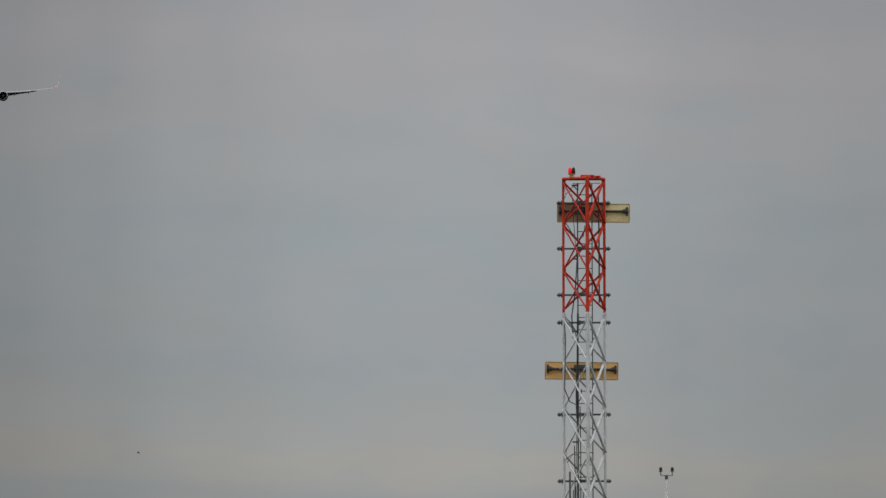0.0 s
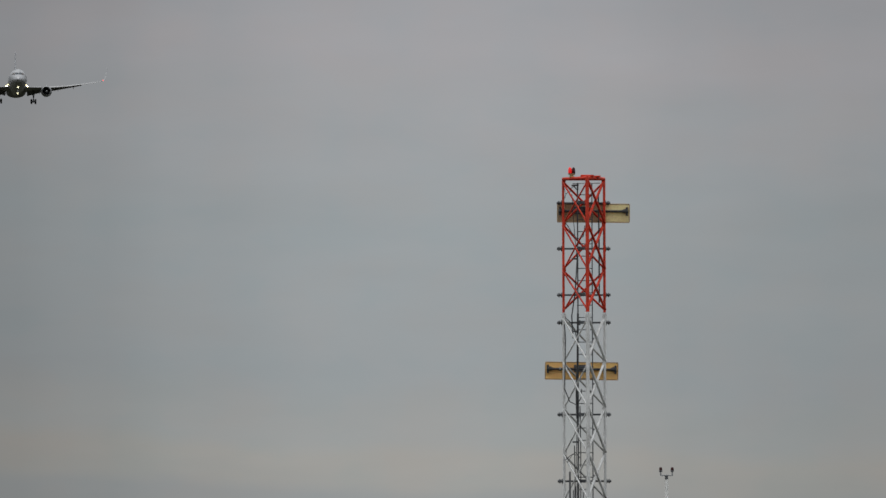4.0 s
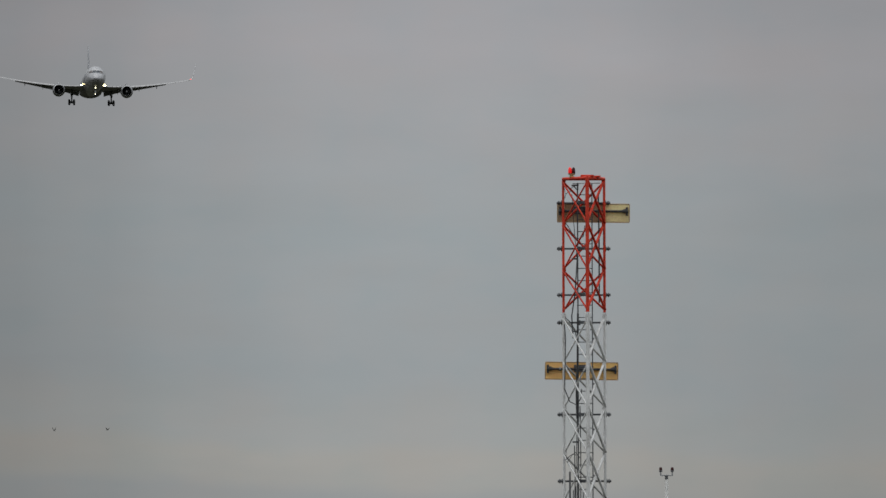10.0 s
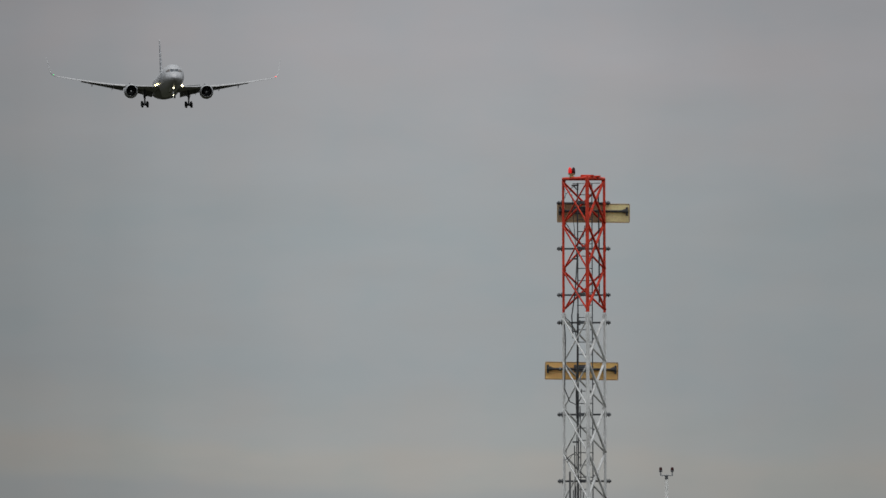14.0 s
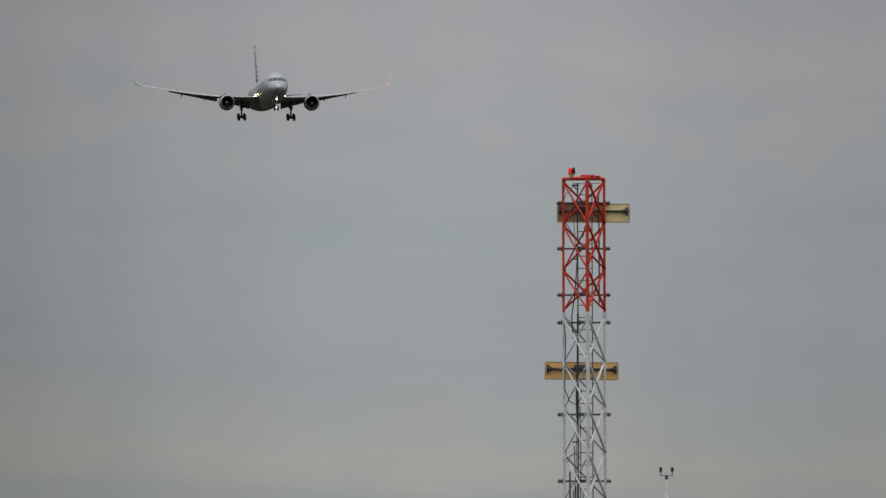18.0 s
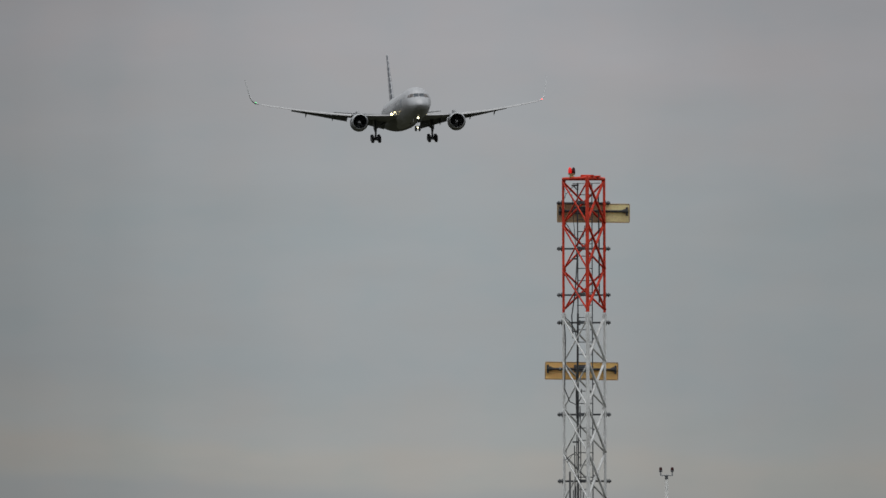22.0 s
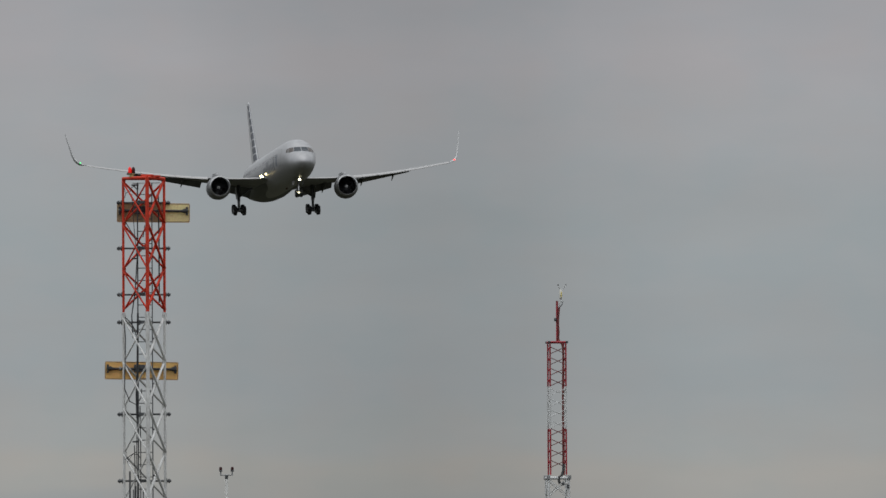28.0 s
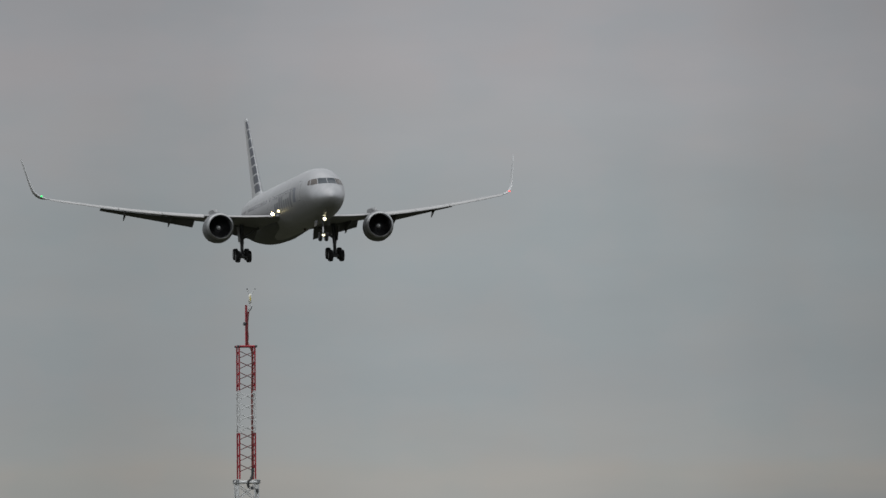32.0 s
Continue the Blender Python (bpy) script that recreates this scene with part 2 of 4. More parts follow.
def bent(bm, pts, r, n=7):
    """A tube along points, one skin."""
    pts = [Vector(p) for p in pts]
    rings = []
    u = None
    for i, p in enumerate(pts):
        d = (pts[min(i + 1, len(pts) - 1)] - pts[max(i - 1, 0)]).normalized()
        if u is None:
            u, _ = frame_axes(d)
        u = (u - d * u.dot(d)).normalized()
        v = d.cross(u)
        rings.append([p + (u * math.cos(k) + v * math.sin(k)) * r for k in (2 * math.pi * j / n for j in range(n))])
    loft(bm, rings)


def slab(bm, c, size, rot=None, bevel=0.0):
    m = Matrix.Translation(c) @ (rot.to_4x4() if rot else Matrix()) @ Matrix.Diagonal((*size, 1))
    g = bmesh.ops.create_cube(bm, size=1, matrix=m)
    if bevel:
        es = {e for v in g["verts"] for e in v.link_edges}
        bmesh.ops.bevel(bm, geom=list(es), offset=bevel, segments=2, affect="EDGES", profile=0.5)


def lathe(bm, profile, axis, origin, n=32, caps=False):
    """profile: (along, radius) pairs, turned round the axis through origin."""
    ax = Vector(axis).normalized()
    u, v = frame_axes(ax)
    o = Vector(origin)
    loft(bm, [[o + ax * s + (u * math.cos(k) + v * math.sin(k)) * r for k in (2 * math.pi * i / n for i in range(n))] for s, r in profile], True, caps)


def rodm(name, mat, a, b, r, parent, label="", n=8):
    bm = bmesh.new()
    rod(bm, a, b, r, None, n)
    return part(name, bm, mat, parent, label, True)


# ---- ground: one sheet of airfield grass to the horizon ----
def ground():
    bm = bmesh.new()
    rs = [0, 4, 10, 25, 60, 120, 200, 300, 450, 700, 1100, 1700, 2600, 3800, 5200, 7500]
    n = 72

    def height(x, y, r):
        bank = 1.55 * math.exp(-(r / 26.0) ** 2)
        return bank + 0.12 * noise.noise((x * 0.02, y * 0.02, 0.3)) * min(1, r / 30)

    rings = []
    for r in rs[1:]:
        ring = []
        for i in range(n):
            x, y = r * math.cos(2 * math.pi * i / n), r * math.sin(2 * math.pi * i / n)
            ring.append((x, y, height(x, y, r) - 0.06))
        rings.append(ring)
    vs = loft(bm, rings, True, False)
    c = bm.verts.new((0, 0, height(0, 0, 0) - 0.06))
    for i in range(n):
        bm.faces.new((c, vs[0][i], vs[0][(i + 1) % n]))
    ob = new("ground", mesh_of("ground", bm, GRASS, True))
    tagged(ob, "flat mown airfield grass reaching to the horizon", "ground", "", "structure")


ground()


# ---- the glide path antenna tower ----
TOWER_Y = 284.0
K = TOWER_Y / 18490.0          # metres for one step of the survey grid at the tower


def tz(y):
    return EYE_Z + (1000 - y) * K


def tx(x):
    return (x - 1035.7) * K


def lattice_tower():
    r = 0.642
    root = thing("lattice_antenna_tower", pose((1037.2 - 784) * K, TOWER_Y, 0), "three-legged lattice tower, orange-red above white, on airfield grass", "tower")
    a0 = math.acos(3.8 / 41.46)
    # legs: front, rear right, rear left
    ang = [-a0, -a0 + 2 * math.pi / 3, -a0 - 2 * math.pi / 3]
    legs = [Vector((r * math.cos(a), r * math.sin(a), 0)) for a in ang]
    order = sorted(legs, key=lambda p: p.x)
    left, right = order[0], order[2]
    right.x += 0.010
    front = [p for p in legs if p is not left and p is not right][0]
    z_top, z_mid = tz(317), tz(554)
    leg_r = {id(front): 0.050, id(left): 0.034, id(right): 0.036}
    for p in (left, front, right):
        rodm("leg", ORANGE, p + Vector((0, 0, z_mid)), p + Vector((0, 0, z_top)), leg_r[id(p)], root, "orange-red painted upper leg", 12)
        rodm("leg", WHITE, p + Vector((0, 0, 0.05)), p + Vector((0, 0, z_mid - 0.02)), leg_r[id(p)], root, "white painted lower leg", 12)
        bm = bmesh.new()
        rod(bm, p + Vector((0, 0, z_mid - 0.14)), p + Vector((0, 0, z_mid - 0.02)), leg_r[id(p)] + 0.003, None, 12)
        for k in range(3):
            rod(bm, p + Vector((0, 0, z_mid - 0.12 + 0.04 * k)), p + Vector((0, 0, z_mid - 0.105 + 0.04 * k)), leg_r[id(p)] + 0.010, None, 12)
        part("leg_joint", bm, WHITE, root, "white bolted sleeve joint", True)
        for q in (-1, 1):
            bm = bmesh.new()
            for k in range(5):
                c = p + Vector((q * (leg_r[id(p)] + 0.012), -0.01, z_mid - 0.03 - 0.042 * k))
                rod(bm, c - Vector((0.014, 0, 0)), c + Vector((0.014, 0, 0)), 0.0115, None, 6)
            slab(bm, p + Vector((q * (leg_r[id(p)] + 0.004), 0, z_mid - 0.114)), (0.008, 0.012, 0.20), None, 0.002)
            part("bolt_row", bm, WHITE, root, "row of white bolt heads beside the joint")
        bm = bmesh.new()
        slab(bm, p + Vector((0, 0, 0.02)), (0.3, 0.3, 0.06), None, 0.01)
        part("foot_plate", bm, GALV, root)
    faces = [(left, front), (front, right), (left, right)]
    up_nodes = [tz(320), tz(397), tz(478), tz(551)]
    low_nodes = [tz(562), tz(641.5), tz(722.5), tz(803.5), tz(884.5), tz(965.5), tz(1046), tz(1127), tz(1195)]
    for nodes, mat in ((up_nodes, ORANGE), (low_nodes, WHITE)):
        for z1, z0 in zip(nodes, nodes[1:]):
            for a, b in faces:
                out = ((a + b) / 2).normalized() * 0.022
                rear = a is left and b is right
                w = 0.036 if a is front else 0.030 if rear else 0.024
                for s, (p, q) in ((1, (a, b)), (-1, (b, a))):
                    if nodes is low_nodes and rear and s < 0:
                        continue
                    ends = (p + Vector((0, 0, z1 - 0.03)) + out * s, q + Vector((0, 0, z0 + 0.03)) + out * s)
                    if a is left and b is front and s < 0:
                        rodm("brace", mat, ends[0], ends[1], 0.022, root, "", 8)
                    elif rear and nodes is low_nodes:
                        rodm("brace", PALE, ends[0], ends[1], w * 0.9, root, "dull zinc-grey rear brace", 8)
                    else:
                        rodm("brace", mat, ends[0], ends[1], w, root, "", 8)
                for p in (a, b):
                    bm = bmesh.new()
                    d = ((b - a) if p is a else (a - b)).normalized()
                    slab(bm, p + d * 0.035 + Vector((0, 0, z1)), (0.07, 0.012, 0.09), Matrix.Rotation(math.atan2(d.y, d.x), 3, "Z"))
                    part("gusset_plate", bm, mat, root)
    # frame at the head
    for a, b in faces:
        rodm("head_rail", ORANGE, a + Vector((0, 0, z_top)), b + Vector((0, 0, z_top)), 0.042, root, "", 8)
    bm = bmesh.new()
    slab(bm, Vector((tx(1040), -0.30, tz(313))), (0.36, 0.34, 0.05), None, 0.008)
    slab(bm, Vector((tx(1056), -0.1, tz(313.5))), (0.24, 0.2, 0.04), None, 0.008)
    part("head_plate", bm, ORANGE, root, "orange-red painted head plate")
    # clamp collars and tie rods
    for i, y in enumerate((359.5, 440.6, 522.6, 571.6, 734.6, 852.6)):
        z = tz(y)
        for k, (a, b) in enumerate(faces):
            d = (b - a).normalized()
            ext = 0.15
            over = ((a + b) / 2).normalized() * 0.07
            if k == 2:
                rodm("tie_rod", DARK_STEEL, a - d * ext + over + Vector((0, 0, z)), b + d * ext * 0.7 + over + Vector((0, 0, z)), 0.026, root)
                for p, s in ((a, -1), (b, 1)):
                    bm = bmesh.new()
                    for q, rr, w in ((0.035, 0.072, 0.045), (0.07, 0.035, 0.05), (0.115, 0.060, 0.035), (0.15, 0.036, 0.04)):
                        c = p + d * s * q + over + Vector((0, 0, z))
                        rod(bm, c - d * w / 2, c + d * w / 2, rr, None, 10)
                    part("rod_nut", bm, DARK_STEEL, root, "", True)
        bm = bmesh.new()
        slab(bm, (tx(1029.5), 0.06, z), (0.20, 0.10, 0.085), None, 0.01)
        slab(bm, (tx(1026), 0.06, z - 0.01), (0.05, 0.12, 0.13), None, 0.008)
        part("cable_clamp", bm, DARK_STEEL, root, "dark cable clamp block")
    # small bracket and pipe under the head
    bm = bmesh.new()
    rod(bm, (tx(1012.5), 0, tz(329.5)), (tx(1025), 0, tz(328.5)), 0.026, None, 8)
    rod(bm, (tx(1023.3), 0, tz(325)), (tx(1023.3), 0, tz(337)), 0.022, None, 8)
    rod(bm, (tx(1016), 0, tz(330)), (tx(1022.5), 0, tz(337)), 0.014, None, 8)
    part("head_bracket", bm, DARK_STEEL, root, "dark pipe bracket under the head")
    rodm("head_pipe", GALV, (tx(1014), 0.1, tz(325.5)), (tx(1063), 0.1, tz(325)), 0.011, root)
    # climbing ladder inside the legs
    lx0, lx1, ly = tx(1023), tx(1048.5), 0.1
    zl0, zl1 = 0.3, tz(325)
    for x, w in ((lx0, 0.018), (lx1, 0.015)):
        rodm("ladder_rail", DARK_STEEL, (x, ly, zl0), (x, ly, zl1), w, root)
    for i in range(-10, 29):
        zr = tz(563 + 21.75 * i)
        if zl0 < zr < zl1:
            rodm("ladder_rung", DARK_STEEL, (lx0, ly, zr), (lx1, ly, zr), 0.013, root, "", 6)
    # stand-off brackets of the ladder
    for y in (459, 587.3, 600.7, 680.7, 761.3, 783.3, 843):
        x0 = lx0 - 0.16 if y in (459, 587.3, 783.3) else lx1
        rodm("ladder_bracket", DARK_STEEL, (x0, ly, tz(y)), (x0 + 0.16, ly, tz(y)), 0.022, root)
    # cables
    bm = bmesh.new()
    bent(bm, [(tx(1021), ly - 0.06, tz(742)), (tx(1020), ly - 0.07, tz(700)), (tx(1022), ly - 0.08, tz(640)), (tx(1023), ly - 0.07, tz(556))], 0.028)
    part("feeder_cable", bm, CABLE, root, "thick black feeder cable", True)
    for pts, rr in ((((999, 330), (1002, 345), (1012, 334), (1024, 328)), 0.008), (((1000, 352), (1003, 343), (1012, 339)), 0.008),
                    (((1002, 395), (1012, 412), (1022, 424), (1033, 420), (1036, 400)), 0.012),
                    (((999, 575), (1001, 600), (1000, 640), (999, 690), (1008, 712), (1020, 718), (1028, 705), (1029, 690)), 0.014),
                    (((1000, 563), (1008, 570), (1016, 582), (1021, 600)), 0.012),
                    (((1014, 600), (1012, 560), (1018, 520), (1022, 460)), 0.016),
                    (((1000, 815), (1008, 808), (1018, 802), (1026, 812)), 0.010), (((1003, 820), (1012, 806), (1022, 806)), 0.008),
                    (((1016, 790), (1017, 840), (1016, 900), (1016, 1190)), 0.014), (((1026, 720), (1027, 800), (1026, 1190)), 0.014),
                    (((1021, 735), (1020, 800), (1021, 900), (1021, 1190)), 0.013), (((1060, 345), (1061, 420), (1061, 537)), 0.020), (((1013, 345), (1015, 380), (1018, 420), (1022, 462)), 0.009)):
        bm = bmesh.new()
        bent(bm, [(tx(x), 0.02 if x < 1040 else 0.2, tz(y)) for x, y in pts], rr)
        part("cable", bm, CABLE, root, "", True)
    # upright conduits that begin low on the tower
    for x, y, rr in ((1007.5, 836, 0.024), (1013.5, 868, 0.014), (1018, 862, 0.014), (1031, 872, 0.014)):
        rodm("conduit", DARK_STEEL, (tx(x), -0.2, 0.05), (tx(x), -0.2, tz(y)), rr, root)
    return root


def glide_antenna(x0, x1, y0, y1, tilt, split, mats, label):
    """A fibreglass reflector box with its dark feed bar and end brackets, clamped behind the tower."""
    w, h = (x1 - x0) * K, (y1 - y0) * K
    cx, z = (x0 + x1) / 2, tz((y0 + y1) / 2)
    m = pose((cx + 1 - 784) * K, TOWER_Y + 0.60, z, 0, tilt, 0)
    root = thing("glide_path_antenna", m, label, "antenna", "glide path antennas on the tower")
    sx = (split - cx) * K if split else None
    # a split panel takes its first material left, its second right
    spans = [(-w / 2, w / 2, mats[0])] if split is None else [(-w / 2, sx - 0.004, mats[0]), (sx + 0.004, w / 2, mats[1])]
    for a, b, mat in spans:
        bm = bmesh.new()
        slab(bm, ((a + b) / 2, 0, 0), (b - a - 0.02, 0.20, h - 0.02), None, 0.015)
        part("radome_panel", bm, mat, root, "weathered translucent fibreglass panel")
    for zz in (-h / 2, h / 2):
        bm = bmesh.new()
        slab(bm, (0, -0.085, zz), (w, 0.05, 0.022), None, 0.004)
        part("edge_strip", bm, RIMSTRIP, root)
    for xx in (-w / 2, w / 2):
        bm = bmesh.new()
        slab(bm, (xx, -0.085, 0), (0.022, 0.05, h - 0.03), None, 0.004)
        part("edge_strip", bm, RIMSTRIP, root)
    bz = h * 0.10
    bm = bmesh.new()
    rod(bm, (-w / 2 + 0.07, -0.16, bz), (w / 2 - 0.07, -0.16, bz), 0.034, None, 10)
    part("feed_bar", bm, CABLE, root, "dark steel bar", True)
    for s in (-1, 1):
        bm = bmesh.new()
        xe = s * (w / 2 - 0.07)
        lathe(bm, [(-0.16, 0.034), (-0.10, 0.046), (-0.05, 0.058), (-0.02, 0.07), (0.02, 0.07), (0.035, 0.05)], (s, 0, 0), (xe, -0.16, bz), 14, True)
        slab(bm, (xe, -0.16, bz), (0.06, 0.09, 0.23), None, 0.012)
        slab(bm, (xe - s * 0.05, -0.16, bz + 0.015), (0.10, 0.06, 0.10), None, 0.015)
        part("end_bracket", bm, CABLE, root, "dark end bracket with an upright plate")
        bm = bmesh.new()
        rod(bm, (s * 0.60 - 0.03 - cx * K + 1031 * K, -0.16, bz), (s * 0.60 + 0.03 - cx * K + 1031 * K, -0.16, bz), 0.055, None, 12)
        part("bar_nut", bm, GALV, root, "grey clamp nut", True)
        rodm("stand_off", DARK_STEEL, (xe, -0.16, bz), (xe, -0.02, bz), 0.02, root)
    bm = bmesh.new()
    slab(bm, ((1030 - cx) * K, -0.14, bz + 0.02), (0.42, 0.07, h * 0.42), None, 0.01)
    part("mounting_plate", bm, DARK_STEEL, root, "dark centre mounting plate")
    return root


def lamp_globe(bm, x, y, z, r, h):
    lathe(bm, [(0, r * 0.92), (0.02, r), (h * 0.62, r * 0.97), (h * 0.82, r * 0.8), (h * 0.95, r * 0.45), (h, 0.006)], (0, 0, 1), (x, y, z), 16, True)


def tower_beacon():
    zb = tz(316)
    root = thing("obstruction_light", pose((1014.3 - 784) * K, TOWER_Y - 0.02, zb), "twin red obstruction light, one lens lit, on a bronze base", "warning light", "obstruction lights")
    bm = bmesh.new()
    slab(bm, (0, 0, 0.03), (0.13, 0.13, 0.05), None, 0.01)
    rod(bm, (0, 0, 0.05), (0, 0, 0.085), 0.045, None, 12)
    slab(bm, (0, 0, 0.095), (0.18, 0.11, 0.03), None, 0.01)
    part("base", bm, BRASS, root, "bronze-coloured lamp base")
    for x, mat, lab in ((-0.047, LENS_LIT, "glowing red lens"), (0.049, LENS_OFF, "dark unlit red lens")):
        bm = bmesh.new()
        lamp_globe(bm, x, 0, 0.11, 0.049, 0.185)
        part("lens", bm, mat, root, lab, True)
        bm = bmesh.new()
        lathe(bm, [(0, 0.05), (0.022, 0.05), (0.024, 0.03)], (0, 0, 1), (x, 0, 0.105), 14, True)
        part("lens_ring", bm, DARK_STEEL, root)


lattice_tower()
glide_antenna(988, 1116, 361, 393.5, 0.6, 1072, (FIBRE_BROWN, FIBRE_TAN), "brown and yellowed fibreglass glide path antenna behind the orange tower head")
glide_antenna(965.5, 1094.5, 642, 672.5, 0.9, None, (FIBRE_AMBER,), "amber fibreglass glide path antenna behind the white tower legs")
tower_beacon()


# ---- the low pole with two warning lamps ----
def lamp_pole():
    d = 340.0
    k = d / 18490.0
    z = lambda y: EYE_Z + (1000 - y) * k
    root = thing("obstruction_light_pole", pose((1180 - 784) * k, d, 0), "slim pale metal pole carrying two dark red warning lamps", "lamp pole", "obstruction lights")
    rodm("pole", POLE_PALE, (0, 0, 0), (0, 0, z(849)), 0.046, root, "pale painted pole", 12)
    rodm("pole_cap", DARK_STEEL, (0, 0, z(850)), (0, 0, z(843)), 0.05, root, "", 12)
    rodm("crossbar", GALV, (-10.2 * k, 0, z(843.2)), (10.2 * k, 0, z(843.2)), 0.018, root)
    for s in (-1, 1):
        x = s * 10.2 * k
        rodm("riser", GALV, (x, 0, z(843.8)), (x, 0, z(836)), 0.022, root)
        bm = bmesh.new()
        lathe(bm, [(0, 0.03), (0.0, 0.05), (0.04, 0.055), (0.05, 0.05)], (0, 0, 1), (x, 0, z(837)), 14, True)
        part("lamp_base", bm, DARK_STEEL, root, "", True)
        bm = bmesh.new()
        lamp_globe(bm, x, 0, z(835), 0.052, 0.125)
        part("lens", bm, LENS_OFF, root, "dark unlit red lens", True)
    bm = bmesh.new()
    slab(bm, (0, 0, 0.02), (0.3, 0.3, 0.05), None, 0.01)
    part("foot_plate", bm, GALV, root)


lamp_pole()


# ---- the wind mast ----
def wind_mast():
    d = 254.0
    k = d / 18490.0
    z = lambda y: EYE_Z + (1000 - y) * k + 0.0
    root = thing("wind_mast", pose((1766.3 - 784) * k, d, 0, 0, 0, 5.1), "slim red and white banded lattice mast with a wind sensor", "mast")
    s = 28.2 * k / 2
    legs = [Vector(p) for p in ((-s, -s, 0), (s, -s, 0), (s, s, 0), (-s, s, 0))]
    bands = [(609.5, 689, 15.5, MAST_RED, "red painted"), (689, 764.5, 9.5, MAST_WHITE, "white painted"), (764.5, 845.5, 4.8, MAST_RED, "red painted")]
    for ya, yb, first, mat, lab in bands:
        for p in legs:
            rodm("leg", mat, p + Vector((0, 0, z(yb))), p + Vector((0, 0, z(ya))), 0.020, root, lab + " leg tube")
        for i in range(4):
            zc = z(ya + first + 18.9 * i)
            z0, z1 = zc - 6.3 * k, zc + 6.3 * k
            for j in (0, 1, 3):
                a, b = legs[j], legs[(j + 1) % 4]
                off = ((a + b) / 2).normalized() * 0.012
                rodm("brace", MAROON if mat is MAST_RED and j == 0 else mat, a + Vector((0, 0, z0)) + off, b + Vector((0, 0, z1)) + off, 0.0105 if j == 0 else 0.007, root, "", 6)
                rodm("brace", MAROON if mat is MAST_RED and j == 0 else mat, b + Vector((0, 0, z0)) - off, a + Vector((0, 0, z1)) - off, 0.0105 if j == 0 else 0.007, root, "", 6)
    # wider foot section
    s2 = s * 1.27
    legs2 = [Vector((math.copysign(s2, p.x), math.copysign(s2, p.y), 0)) for p in legs]
    zt = z(853)
    for p in legs2:
        rodm("leg", MAST_WHITE, p, p + Vector((0, 0, zt)), 0.028, root, "white painted foot leg")
    zz = 0.2
    while zz < zt - 0.3:
        for j in range(4):
            a, b = legs2[j], legs2[(j + 1) % 4]
            rodm("brace", MAST_WHITE, a + Vector((0, 0, zz)), b + Vector((0, 0, zz + 0.42)), 0.013, root, "", 6)
            rodm("brace", MAST_WHITE, b + Vector((0, 0, zz)), a + Vector((0, 0, zz + 0.42)), 0.013, root, "", 6)
        zz += 0.46
    for j in range(4):
        rodm("collar_rail", MAST_WHITE, legs2[j] * 1.02 + Vector((0, 0, z(851))), legs2[(j + 1) % 4] * 1.02 + Vector((0, 0, z(851))), 0.036, root, "pale bolted collar rail")
    for p in legs2:
        bm = bmesh.new()
        slab(bm, p * 1.05 + Vector((0, 0, z(850))), (0.08, 0.08, 0.10), None, 0.01)
        part("collar_clamp", bm, GALV, root, "grey collar clamp")
    bm = bmesh.new()
    slab(bm, Vector((0.10, -s2 - 0.03, z(861.5))), (0.07, 0.06, 0.08), None, 0.015)
    part("junction_box", bm, DARK_STEEL, root, "dark junction box")
    bm = bmesh.new()
    slab(bm, Vector((0.22, -s2 - 0.03, z(866))), (0.07, 0.06, 0.10), None, 0.02)
    part("junction_box", bm, DARK_STEEL, root, "dark junction box")
    # cap and conduit
    for j in range(4):
        rodm("cap_rail", MAST_RED, legs[j] * 1.05 + Vector((0, 0, z(610.5))), legs[(j + 1) % 4] * 1.05 + Vector((0, 0, z(610.5))), 0.026, root)
    for p in legs:
        bm = bmesh.new()
        slab(bm, p * 1.12 + Vector((0, 0, z(610.5))), (0.06, 0.06, 0.055), None, 0.01)
        part("cap_clamp", bm, DARK_STEEL, root)
    bm = bmesh.new()
    bent(bm, [(s * 0.66, -s * 0.6, z(y)) for y in (846, 760, 690)] + [(s * 0.74, -s * 0.55, z(640)), (s * 0.72, -s * 0.5, z(620)), (s * 0.60, -s * 0.4, z(614)), (s * 0.30, -s * 0.3, z(609)), (0.04, -0.03, z(604))], 0.024)
    part("cable_conduit", bm, RUST, root, "rusty red cable conduit", True)
    bm = bmesh.new()
    bent(bm, [(s * 0.66, -s * 0.9, z(826)), (s * 0.62, -s * 0.95, z(838)), (s * 0.36, -s * 1.2, z(847)), (s * 0.02, -s * 1.35, z(850)), (-s * 0.02, -s * 1.4, z(856)), (s * 0.12, -s * 1.4, z(861))], 0.034)
    part("cable_sleeve", bm, CABLE, root, "black cable sleeve", True)
    # sensor pole
    rodm("sensor_pole", MAST_RED, (0.012, 0, z(612)), (0.012, 0, z(537)), 0.027, root, "red painted pole", 10)
    bm = bmesh.new()
    bent(bm, [(0.030, -0.04, z(604)), (0.042, -0.045, z(594)), (0.030, -0.05, z(580)), (0.034, -0.05, z(566)), (0.050, -0.04, z(556)), (0.062, -0.03, z(549))], 0.025)
    part("wrapped_cable", bm, MAROON, root, "maroon sheathed cable bound to the pole", True)
    bm = bmesh.new()
    slab(bm, Vector((-0.034, -0.03, z(570.3))), (0.07, 0.07, 0.085), None, 0.025)
    part("sensor_box", bm, DARK_STEEL, root, "small dark box")
    bm = bmesh.new()
    bent(bm, [(0.02, 0, z(552)), (0.06, 0, z(549)), (0.10, 0, z(546.5)), (0.14, 0, z(542.5)), (0.152, 0, z(538.5))], 0.016)
    part("sensor_bracket", bm, GALV, root, "grey curved bracket", True)
    bm = bmesh.new()
